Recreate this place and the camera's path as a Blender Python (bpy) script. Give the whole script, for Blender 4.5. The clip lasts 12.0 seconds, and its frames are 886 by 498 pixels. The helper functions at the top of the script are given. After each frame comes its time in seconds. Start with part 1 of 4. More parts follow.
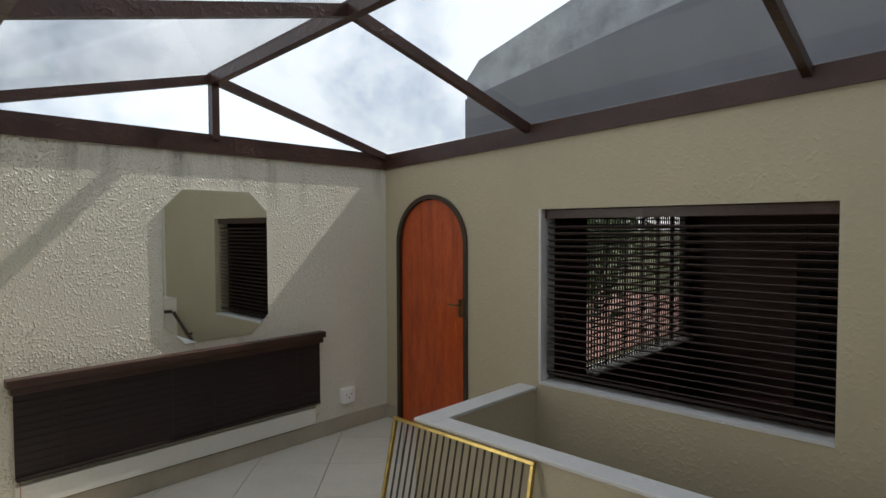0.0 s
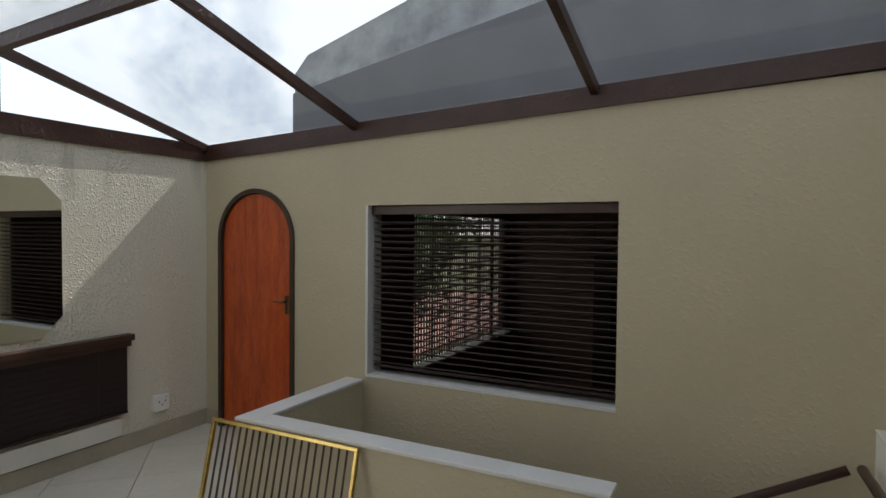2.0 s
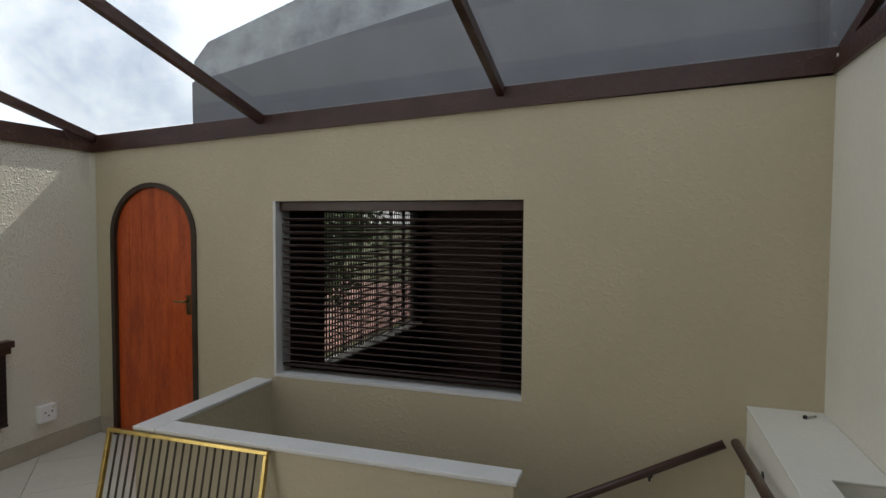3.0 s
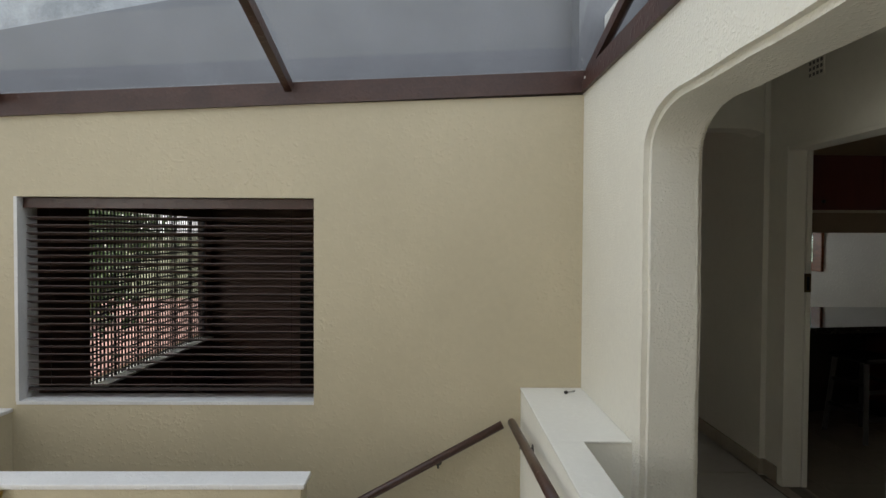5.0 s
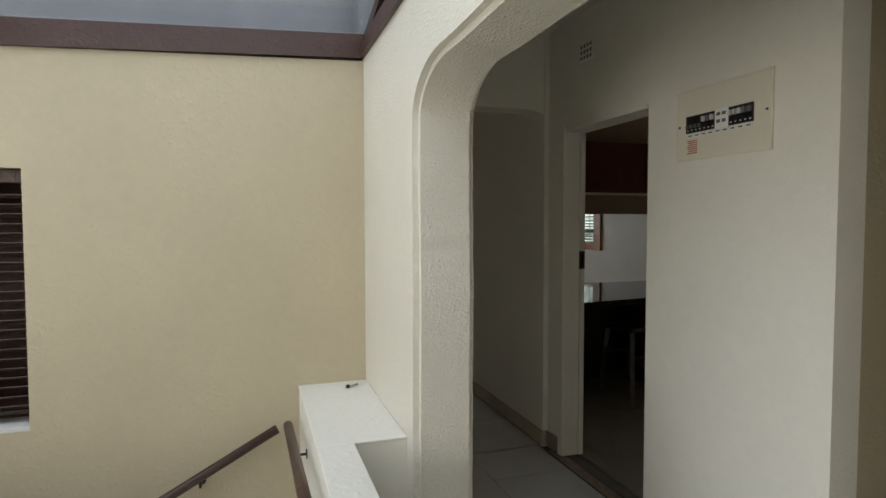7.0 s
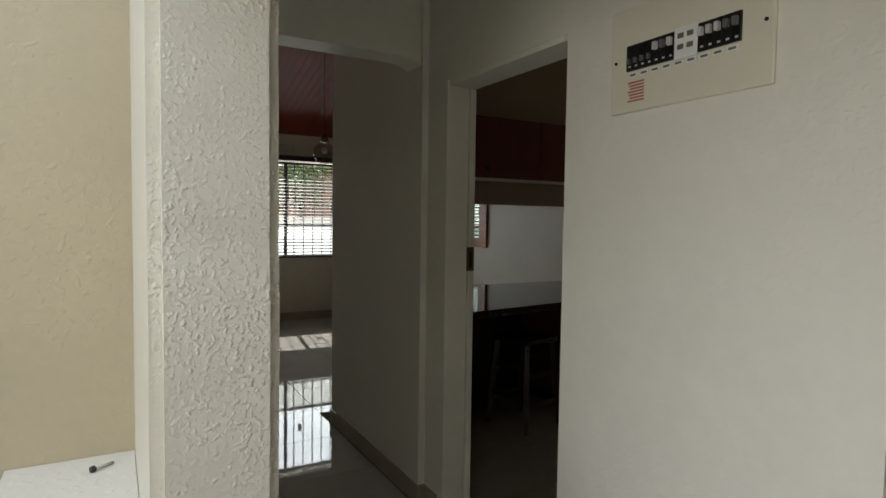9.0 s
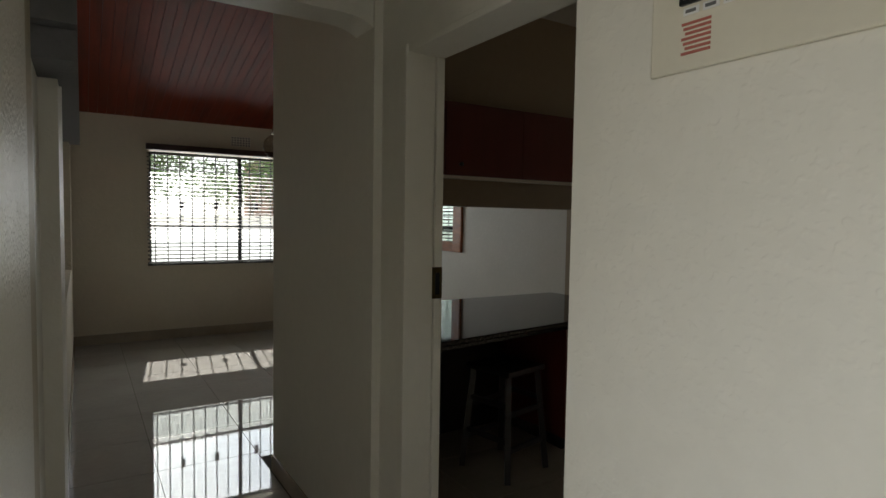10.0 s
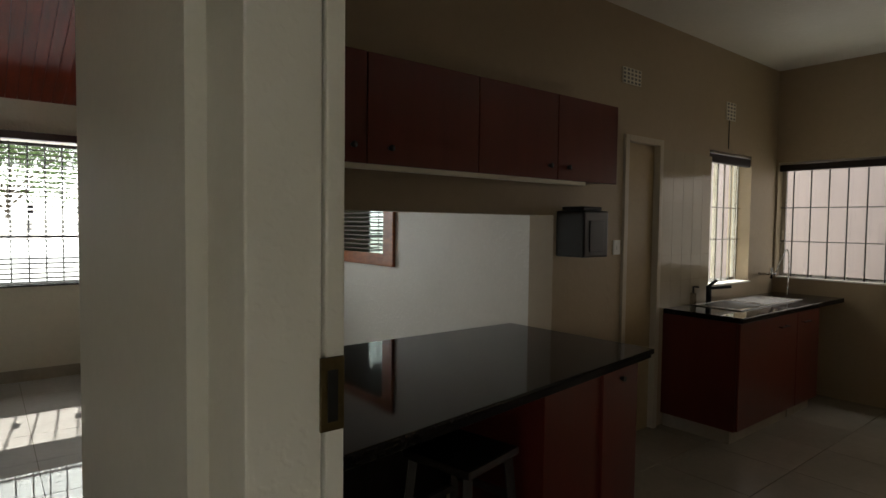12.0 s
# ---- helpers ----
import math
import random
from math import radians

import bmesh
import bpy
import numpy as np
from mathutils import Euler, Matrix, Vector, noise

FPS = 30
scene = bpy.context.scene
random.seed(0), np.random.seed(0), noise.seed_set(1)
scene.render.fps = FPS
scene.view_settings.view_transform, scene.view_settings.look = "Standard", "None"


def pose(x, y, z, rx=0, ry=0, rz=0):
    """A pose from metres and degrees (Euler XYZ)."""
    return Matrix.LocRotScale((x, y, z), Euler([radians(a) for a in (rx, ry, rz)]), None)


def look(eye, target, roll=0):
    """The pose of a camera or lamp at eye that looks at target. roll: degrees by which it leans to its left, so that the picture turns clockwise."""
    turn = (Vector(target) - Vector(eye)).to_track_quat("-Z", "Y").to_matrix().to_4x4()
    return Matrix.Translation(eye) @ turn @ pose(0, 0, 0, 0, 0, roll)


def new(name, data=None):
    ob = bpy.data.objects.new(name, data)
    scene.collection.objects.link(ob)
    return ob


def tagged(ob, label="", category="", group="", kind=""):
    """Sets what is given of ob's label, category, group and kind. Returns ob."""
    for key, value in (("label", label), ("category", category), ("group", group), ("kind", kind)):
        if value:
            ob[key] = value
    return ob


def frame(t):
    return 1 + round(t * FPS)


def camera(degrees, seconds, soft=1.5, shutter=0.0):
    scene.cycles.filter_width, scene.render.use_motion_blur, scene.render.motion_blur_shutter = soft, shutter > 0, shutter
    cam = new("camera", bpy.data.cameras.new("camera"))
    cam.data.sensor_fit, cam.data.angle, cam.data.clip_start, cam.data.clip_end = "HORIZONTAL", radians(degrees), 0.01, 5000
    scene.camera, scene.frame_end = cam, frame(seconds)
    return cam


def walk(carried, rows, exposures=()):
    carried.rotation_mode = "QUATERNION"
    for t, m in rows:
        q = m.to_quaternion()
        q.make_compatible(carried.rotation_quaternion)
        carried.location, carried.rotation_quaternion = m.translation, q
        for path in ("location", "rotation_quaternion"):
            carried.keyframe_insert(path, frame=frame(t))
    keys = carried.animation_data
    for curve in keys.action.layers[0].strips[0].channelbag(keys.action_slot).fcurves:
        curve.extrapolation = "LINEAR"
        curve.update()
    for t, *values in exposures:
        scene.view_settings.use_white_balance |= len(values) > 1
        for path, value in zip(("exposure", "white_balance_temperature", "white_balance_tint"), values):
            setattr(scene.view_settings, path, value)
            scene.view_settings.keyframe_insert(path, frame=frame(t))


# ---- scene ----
cam = camera(74.7, 12.0)
PATH = [
    (0, (0.25, 0.087, 1.631), (-1.123, 1.539, 1.559), -0.2),
    (0.5, (0.279, 0.063, 1.614), (-1.008, 1.593, 1.545), 0.0),
    (1, (0.277, 0.043, 1.624), (-0.888, 1.666, 1.545), 0.0),
    (1.5, (0.31, 0.044, 1.606), (-0.734, 1.748, 1.533), 0.0),
    (2, (0.328, 0.052, 1.575), (-0.582, 1.832, 1.517), 0.5),
    (2.5, (0.335, 0.031, 1.618), (-0.437, 1.874, 1.538), 0.4),
    (4.5, (0.402, 0.038, 1.573), (0.249, 2.031, 1.513), 0.4),
    (5, (0.419, 0.054, 1.545), (0.445, 2.054, 1.499), 0.3),
    (5.5, (0.443, 0.081, 1.555), (0.642, 2.07, 1.499), 0.3),
    (6, (0.511, 0.129, 1.56), (0.872, 2.095, 1.496), 0.2),
    (6.5, (0.604, 0.211, 1.548), (1.117, 2.143, 1.475), 0.0),
    (7, (0.698, 0.327, 1.511), (1.321, 2.225, 1.419), -0.1),
    (9, (1.211, 1.214, 1.452), (2.196, 2.952, 1.353), 0.8),
    (9.5, (1.394, 1.495, 1.485), (2.418, 3.210, 1.385), 1.0),
    (10, (1.603, 1.776, 1.502), (2.659, 3.471, 1.397), 0.9),
    (10.5, (1.788, 2.087, 1.506), (2.877, 3.761, 1.400), 0.9),
    (11, (1.963, 2.376, 1.516), (3.107, 4.014, 1.412), 0.9),
    (11.5, (2.133, 2.600, 1.523), (3.325, 4.203, 1.427), 0.9),
    (12, (2.280, 2.776, 1.533), (3.524, 4.339, 1.444), 0.7),
]
EXPOSURES = [(0, -0.45), (2.5, -0.45), (4.5, 0.2), (5.5, 0.65), (7, 0.8), (9, 0.85), (9.5, 0.85), (10.5, 1.15), (12, 1.6)]
walk(cam, [(t, look(eye, target, roll)) for t, eye, target, roll in PATH], EXPOSURES)


# ---- world and sun ----
SUN_WAY = Vector((-0.13, -1.0, -1.06)).normalized()
world = bpy.data.worlds.new("sky")
scene.world = world
world.use_nodes = True
wn, wl = world.node_tree.nodes, world.node_tree.links
sky = wn.new("ShaderNodeTexSky")
sky.sky_type, sky.sun_disc = "NISHITA", False
sky.sun_elevation, sky.sun_rotation = math.asin(-SUN_WAY.z), math.atan2(-SUN_WAY.x, -SUN_WAY.y)
coord = wn.new("ShaderNodeTexCoord")
puff = wn.new("ShaderNodeTexNoise")
puff.inputs["Scale"].default_value, puff.inputs["Detail"].default_value, puff.inputs["Roughness"].default_value = 3.2, 8, 0.62
ramp = wn.new("ShaderNodeMapRange")
ramp.inputs["From Min"].default_value, ramp.inputs["From Max"].default_value = 0.27, 0.56
cloud = wn.new("ShaderNodeMix")
cloud.data_type = "RGBA"
cloud.inputs["B"].default_value = (15.0, 14.9, 14.7, 1)
wl.new(coord.outputs["Generated"], puff.inputs["Vector"])
wl.new(puff.outputs["Fac"], ramp.inputs["Value"])
wl.new(ramp.outputs["Result"], cloud.inputs["Factor"])
wl.new(sky.outputs["Color"], cloud.inputs["A"])
wl.new(cloud.outputs["Result"], wn["Background"].inputs["Color"])
wn["Background"].inputs["Strength"].default_value = 0.12
sun = new("sun", bpy.data.lights.new("sun", "SUN"))
sun.data.energy, sun.data.angle, sun.data.color = 5.0, radians(0.5), (1.0, 0.95, 0.87)
sun.matrix_world = look((0, 0, 0), SUN_WAY)


def window_light(name, eye, target, wide, high, power, colour=(1.0, 0.98, 0.94)):
    """Sky light that comes in through an opening."""
    ob = new(name, bpy.data.lights.new(name, "AREA"))
    ob.data.shape, ob.data.size, ob.data.size_y, ob.data.energy = "RECTANGLE", wide, high, power
    ob.data.color = colour
    ob.matrix_world = look(eye, target)


# added lamp in an assumed, unseen west opening; it brightens corridor and arch
window_light("fill_from_unseen_west", (-3.56, -1.1, 1.25), (0, -1.1, 1.25), 2.4, 1.9, 44)
window_light("sky_through_dining_window", (3.3, 9.62, 1.56), (3.3, 0, 0.9), 2.0, 1.3, 13, (0.92, 0.96, 1.0))
window_light("sky_through_kitchen_window", (8.40, 3.9, 1.6), (0, 3.9, 0.9), 2.4, 1.0, 1.4, (1.0, 0.93, 0.82))

# ---- materials ----


def material(name, colour, rough=0.6, metal=0.0, vary=0.12, scale=3.0, fine=60.0, bump=0.0, bump_scale=40.0, gloss=0.5, bands=None, tint=None, coat=0.0, piece=0.0, edge=(0.48, 0.72), drips=None, lumps=3.0):
    """A surface with large soft stains, fine grain and relief. bands: stretch of the grain along x, y, z."""
    m = bpy.data.materials.new(name)
    m.use_nodes = True
    n, l = m.node_tree.nodes, m.node_tree.links
    b = n["Principled BSDF"]
    b.inputs["Roughness"].default_value, b.inputs["Metallic"].default_value = rough, metal
    b.inputs["Specular IOR Level"].default_value = gloss
    b.inputs["Coat Weight"].default_value = coat
    tc = n.new("ShaderNodeTexCoord")
    mp = n.new("ShaderNodeMapping")
    mp.inputs["Scale"].default_value = bands or (1, 1, 1)
    l.new(tc.outputs["Object"], mp.inputs["Vector"])
    big, small = n.new("ShaderNodeTexNoise"), n.new("ShaderNodeTexNoise")
    big.inputs["Scale"].default_value, big.inputs["Detail"].default_value = scale, 5
    small.inputs["Scale"].default_value, small.inputs["Detail"].default_value = fine, 4
    l.new(mp.outputs["Vector"], big.inputs["Vector"])
    l.new(mp.outputs["Vector"], small.inputs["Vector"])
    add = n.new("ShaderNodeMath")
    add.operation = "MULTIPLY_ADD"
    l.new(small.outputs["Fac"], add.inputs[0])
    add.inputs[1].default_value = 0.5
    l.new(big.outputs["Fac"], add.inputs[2])
    mr = n.new("ShaderNodeMapRange")
    mr.inputs["From Min"].default_value, mr.inputs["From Max"].default_value = 0.5, 1.0
    l.new(add.outputs[0], mr.inputs["Value"])
    mix = n.new("ShaderNodeMix")
    mix.data_type = "RGBA"
    dark = tint or tuple(c * (1 - 2 * vary) for c in colour)
    mix.inputs["A"].default_value, mix.inputs["B"].default_value = (*dark, 1), (*colour, 1)
    l.new(mr.outputs["Result"], mix.inputs["Factor"])
    last = mix.outputs["Result"]
    if piece:
        info = n.new("ShaderNodeObjectInfo")
        pr = n.new("ShaderNodeMapRange")
        pr.inputs["To Min"].default_value, pr.inputs["To Max"].default_value = 1 - piece, 1 + piece
        l.new(info.outputs["Random"], pr.inputs["Value"])
        hs = n.new("ShaderNodeHueSaturation")
        l.new(pr.outputs["Result"], hs.inputs["Value"])
        l.new(last, hs.inputs["Color"])
        last = hs.outputs["Color"]
    if drips:
        # rain stains that run down from the wall's top edge
        dm, dn, sep, fall, cut, mul = (n.new("ShaderNode" + k) for k in ("Mapping", "TexNoise", "SeparateXYZ", "MapRange", "MapRange", "Math"))
        dm.inputs["Scale"].default_value = (5.0, 5.0, 0.7)
        dn.inputs["Scale"].default_value, dn.inputs["Detail"].default_value = 1.6, 4
        l.new(tc.outputs["Object"], dm.inputs["Vector"])
        l.new(dm.outputs["Vector"], dn.inputs["Vector"])
        l.new(tc.outputs["Object"], sep.inputs["Vector"])
        fall.inputs["From Min"].default_value, fall.inputs["From Max"].default_value = drips - 0.42, drips
        l.new(sep.outputs["Z"], fall.inputs["Value"])
        cut.inputs["From Min"].default_value, cut.inputs["From Max"].default_value = 0.50, 0.66
        l.new(dn.outputs["Fac"], cut.inputs["Value"])
        mul.operation = "MULTIPLY"
        l.new(fall.outputs["Result"], mul.inputs[0])
        l.new(cut.outputs["Result"], mul.inputs[1])
        dx = n.new("ShaderNodeMix")
        dx.data_type = "RGBA"
        dx.inputs["B"].default_value = (*(c * 0.45 for c in colour), 1)
        l.new(mul.outputs[0], dx.inputs["Factor"])
        l.new(last, dx.inputs["A"])
        last = dx.outputs["Result"]
    l.new(last, b.inputs["Base Color"])
    rr = n.new("ShaderNodeMapRange")
    rr.inputs["To Min"].default_value, rr.inputs["To Max"].default_value = max(0.02, rough * 0.85), min(1, rough * 1.15)
    l.new(big.outputs["Fac"], rr.inputs["Value"])
    l.new(rr.outputs["Result"], b.inputs["Roughness"])
    if bump:
        lump = n.new("ShaderNodeTexNoise")
        lump.inputs["Scale"].default_value, lump.inputs["Detail"].default_value = bump_scale, lumps
        l.new(mp.outputs["Vector"], lump.inputs["Vector"])
        sh = n.new("ShaderNodeMapRange")
        sh.interpolation_type = "SMOOTHSTEP"
        sh.inputs["From Min"].default_value, sh.inputs["From Max"].default_value = edge
        l.new(lump.outputs["Fac"], sh.inputs["Value"])
        # relief comes and goes over the surface
        pm = n.new("ShaderNodeMath")
        pm.operation = "MULTIPLY"
        l.new(sh.outputs["Result"], pm.inputs[0])
        l.new(mr.outputs["Result"], pm.inputs[1])
        bp = n.new("ShaderNodeBump")
        bp.inputs["Strength"].default_value, bp.inputs["Distance"].default_value = 1.0, bump
        l.new(pm.outputs[0], bp.inputs["Height"])
        l.new(bp.outputs["Normal"], b.inputs["Normal"])
    return m


def clear(name, tint, gloss=0.06, rough=0.0):
    """Thin clear or tinted glass."""
    m = bpy.data.materials.new(name)
    m.use_nodes = True
    n, l = m.node_tree.nodes, m.node_tree.links
    n.remove(n["Principled BSDF"])
    tr, gl, mx, lw_, pw, sc = (n.new("ShaderNode" + k) for k in ("BsdfTransparent", "BsdfGlossy", "MixShader", "LayerWeight", "Math", "Math"))
    tr.inputs["Color"].default_value = (*tint, 1)
    gl.inputs["Roughness"].default_value = rough
    lw_.inputs["Blend"].default_value = 0.5
    pw.operation, pw.inputs[1].default_value = "POWER", 5.0
    sc.operation, sc.inputs[1].default_value, sc.inputs[2].default_value = "MULTIPLY_ADD", 0.6, gloss * 0.6
    l.new(lw_.outputs["Facing"], pw.inputs[0])
    l.new(pw.outputs[0], sc.inputs[0])
    l.new(sc.outputs[0], mx.inputs[0])
    l.new(tr.outputs[0], mx.inputs[1])
    l.new(gl.outputs[0], mx.inputs[2])
    l.new(mx.outputs[0], n["Material Output"].inputs["Surface"])
    return m


def frosted(name, colour):
    """Obscured glass that spreads the light that comes through it."""
    m = bpy.data.materials.new(name)
    m.use_nodes = True
    n, l = m.node_tree.nodes, m.node_tree.links
    n.remove(n["Principled BSDF"])
    tl, tr, mx, nz, mr = (n.new("ShaderNode" + k) for k in ("BsdfTranslucent", "BsdfTransparent", "MixShader", "TexNoise", "MapRange"))
    tl.inputs["Color"].default_value = (*colour, 1)
    nz.inputs["Scale"].default_value = 90
    mr.inputs["To Min"].default_value, mr.inputs["To Max"].default_value = 0.08, 0.2
    l.new(nz.outputs["Fac"], mr.inputs["Value"])
    l.new(mr.outputs["Result"], mx.inputs[0])
    l.new(tl.outputs[0], mx.inputs[1])
    l.new(tr.outputs[0], mx.inputs[2])
    l.new(mx.outputs[0], n["Material Output"].inputs["Surface"])
    return m


# north wall's shade is put into this cream; the arch's like paint stays lighter
SHADED_CREAM = (0.46, 0.40, 0.28)
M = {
    "plaster": material("shaded_cream_plaster", SHADED_CREAM, 0.55, vary=0.05, scale=1.6, fine=25, bump=0.0022, bump_scale=42, gloss=0.35),
    "rough_plaster": material("coarse_cream_plaster", (0.72, 0.68, 0.57), 0.42, vary=0.05, scale=2.0, fine=30, bump=0.011, bump_scale=74, gloss=0.6, drips=2.14, lumps=1.2),
    "arch_plaster": material("coarse_arch_plaster", (0.70, 0.67, 0.58), 0.42, vary=0.05, scale=2.0, fine=30, bump=0.0042, bump_scale=98, gloss=0.5, edge=(0.42, 0.80), lumps=1.2),
    "smooth": material("smooth_cream_paint", (0.80, 0.775, 0.69), 0.45, vary=0.04, scale=1.3, fine=20, bump=0.0007, bump_scale=60, lumps=1.0, gloss=0.4),
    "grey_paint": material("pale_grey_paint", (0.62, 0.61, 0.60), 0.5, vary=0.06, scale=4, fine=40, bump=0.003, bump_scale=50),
    "inner": material("stairwell_paint", SHADED_CREAM, 0.6, vary=0.06, scale=2, fine=25, bump=0.002, bump_scale=40),
    "white": material("white_paint", (0.70, 0.68, 0.62), 0.5, vary=0.05, scale=2, fine=30, bump=0.002, bump_scale=30),
    "room_white": material("dining_paint", (0.72, 0.67, 0.54), 0.55, vary=0.05, scale=1.2, fine=18, bump=0.003, bump_scale=30),
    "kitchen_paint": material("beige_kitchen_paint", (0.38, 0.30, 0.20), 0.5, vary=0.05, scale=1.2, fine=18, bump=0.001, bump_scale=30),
    "beam": material("dark_brown_timber", (0.060, 0.026, 0.018), 0.35, vary=0.25, scale=5, fine=70, bump=0.002, bump_scale=30, bands=(1, 1, 1)),
    "slat": material("dark_blind_slat", (0.027, 0.017, 0.016), 0.45, vary=0.2, scale=8, fine=90, bands=(0.2, 0.2, 3), gloss=0.3),
    # lighter copy of the blind slat; light on the open slats is painted in
    "lit_slat": material("lit_brown_slat", (0.080, 0.050, 0.041), 0.45, vary=0.15, scale=8, fine=90, bands=(0.2, 0.2, 3)),
    "door": material("varnished_red_wood", (0.54, 0.098, 0.016), 0.32, vary=0.3, scale=5, fine=40, bands=(3, 3, 0.6), tint=(0.30, 0.040, 0.008), bump=0.001, bump_scale=20, coat=0.3),
    "frame_dark": material("dark_door_frame", (0.045, 0.028, 0.018), 0.4, vary=0.2, scale=9, fine=60),
    "red_ceiling": material("stained_ceiling_board", (0.28, 0.042, 0.018), 0.5, vary=0.25, scale=3, fine=40, bands=(5, 0.5, 1), coat=0.03, gloss=0.3),
    "cabinet": material("cherry_cabinet_wood", (0.12, 0.020, 0.013), 0.30, vary=0.10, scale=4, fine=40, bands=(4, 4, 0.5), coat=0.25),
    "pine": material("orange_wood_frame", (0.42, 0.13, 0.04), 0.35, vary=0.25, scale=6, fine=50, bands=(1, 1, 4)),
    "granite": material("black_granite", (0.012, 0.011, 0.012), 0.06, vary=0.35, scale=40, fine=220, gloss=0.2),
    "tile": material("glazed_floor_tile", (0.60, 0.57, 0.50), 0.10, vary=0.07, scale=2.5, fine=25, piece=0.03, gloss=0.5),
    "room_tile": material("polished_room_tile", (0.50, 0.49, 0.46), 0.025, vary=0.07, scale=2.5, fine=25, piece=0.03, gloss=0.9),
    # darker copy of the room tile; the kitchen floor's dimness is painted in
    "kitchen_tile": material("dimmed_kitchen_tile", (0.31, 0.28, 0.225), 0.14, vary=0.08, scale=2.5, fine=25, piece=0.03),
    "grout": material("tile_grout", (0.16, 0.145, 0.12), 0.9, vary=0.1),
    "skirting": material("tile_skirting", (0.42, 0.37, 0.29), 0.25, vary=0.1, scale=4, fine=30),
    "wall_tile": material("glazed_wall_tile", (0.46, 0.40, 0.30), 0.10, vary=0.04, piece=0.02),
    "grille_pale": material("pale_grille_fabric", (0.50, 0.47, 0.34), 0.7, vary=0.1, scale=12, fine=90),
    "gold": material("worn_gold_metal", (0.62, 0.46, 0.16), 0.32, 1.0, vary=0.2, scale=12, fine=80),
    "brass": material("aged_brass", (0.19, 0.145, 0.075), 0.35, 1.0, vary=0.2, scale=20, fine=90),
    "steel": material("brushed_steel", (0.55, 0.56, 0.57), 0.25, 1.0, vary=0.1, scale=15, fine=120),
    "chrome": material("chrome", (0.75, 0.76, 0.78), 0.08, 1.0, vary=0.05),
    "dark_metal": material("dark_painted_metal", (0.02, 0.02, 0.022), 0.4, 0.3, vary=0.2),
    "grille_dark": material("dark_grille_fabric", (0.10, 0.085, 0.065), 0.8, vary=0.2, scale=20, fine=120),
    "plastic": material("ivory_plastic", (0.74, 0.70, 0.58), 0.35, vary=0.03),
    "plastic_white": material("white_plastic", (0.80, 0.80, 0.78), 0.35, vary=0.03),
    "black": material("black_plastic", (0.012, 0.012, 0.013), 0.3, vary=0.2),
    "red_print": material("red_print", (0.50, 0.16, 0.12), 0.6, vary=0.1),
    "grey_print": material("grey_print", (0.16, 0.16, 0.16), 0.6, vary=0.1),
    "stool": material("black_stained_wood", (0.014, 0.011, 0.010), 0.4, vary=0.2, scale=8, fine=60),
    "mosaic": material("mosaic_border", (0.30, 0.24, 0.17), 0.3, vary=0.3, scale=30, fine=90),
    "slate": material("grey_roof_coating", (0.19, 0.19, 0.20), 0.7, vary=0.12, scale=3, fine=60, bump=0.0012, bump_scale=50),
    # paler than slate: the lit upper part of the gable, put into the colour
    "lit_slate": material("lit_grey_render", (0.46, 0.47, 0.48), 0.7, vary=0.25, scale=6, fine=90, bump=0.0015, bump_scale=50),
    "lounge_wood": material("dark_lounge_timber", (0.17, 0.10, 0.075), 0.5, vary=0.2, scale=4, fine=40, bands=(1, 1, 3)),
    "kitchen_door": material("yellowed_kitchen_door", (0.40, 0.30, 0.16), 0.45, vary=0.08, scale=3, fine=30),
    "kitchen_frame": material("dull_cream_frame", (0.50, 0.44, 0.33), 0.4, vary=0.06, scale=3, fine=30),
    "leaf": material("leaf_green", (0.09, 0.17, 0.035), 0.5, vary=0.3, scale=6, fine=30),
    "bark": material("bark", (0.10, 0.075, 0.055), 0.9, vary=0.3, scale=8, fine=50, bump=0.01, bump_scale=30),
    "paving": material("pink_brick_paving", (0.42, 0.24, 0.20), 0.85, vary=0.2, scale=5, fine=50),
    "lawn": material("dry_lawn_soil", (0.16, 0.17, 0.08), 0.95, vary=0.3, scale=2, fine=30, bump=0.02, bump_scale=25),
    "yard_wall": material("white_yard_wall", (0.58, 0.56, 0.52), 0.8, vary=0.06, scale=2, fine=30),
    "pink_wall": material("mauve_painted_wall", (0.30, 0.245, 0.235), 0.8, vary=0.06, scale=2, fine=30),
    "roof_glass": clear("tinted_roof_glass", (0.90, 0.94, 0.98)),
    "frosted": frosted("frosted_glass", (0.52, 0.54, 0.52)),
    "pane": clear("window_glass", (0.93, 0.95, 0.94)),
    "lamp_glass": clear("lamp_glass", (0.80, 0.76, 0.70)),
}
# opaque tinted mirror; its reflection stands in for the view through the glass
side_mirror = material("tinted_mirror_pane", (0.26, 0.30, 0.27), 0.03, 1.0, vary=0.05)
mirror_mat = material("mirror_silver", (0.80, 0.82, 0.80), 0.015, 1.0, vary=0.02)

# ---- building helpers ----


def bx(bm, x0, x1, y0, y1, z0, z1):
    """An upright box between two corners."""
    v = [bm.verts.new((x, y, z)) for x in (x0, x1) for y in (y0, y1) for z in (z0, z1)]
    for f in ((0, 1, 3, 2), (4, 6, 7, 5), (0, 4, 5, 1), (2, 3, 7, 6), (0, 2, 6, 4), (1, 5, 7, 3)):
        bm.faces.new([v[i] for i in f])
    return v


def boxes(*args):
    bm = bmesh.new()
    for a in args:
        bx(bm, *a)
    return bm


def soft(bm, w=0.004, seg=2):
    bmesh.ops.bevel(bm, geom=bm.edges[:], offset=w, segments=seg, affect="EDGES", profile=0.6)
    return bm


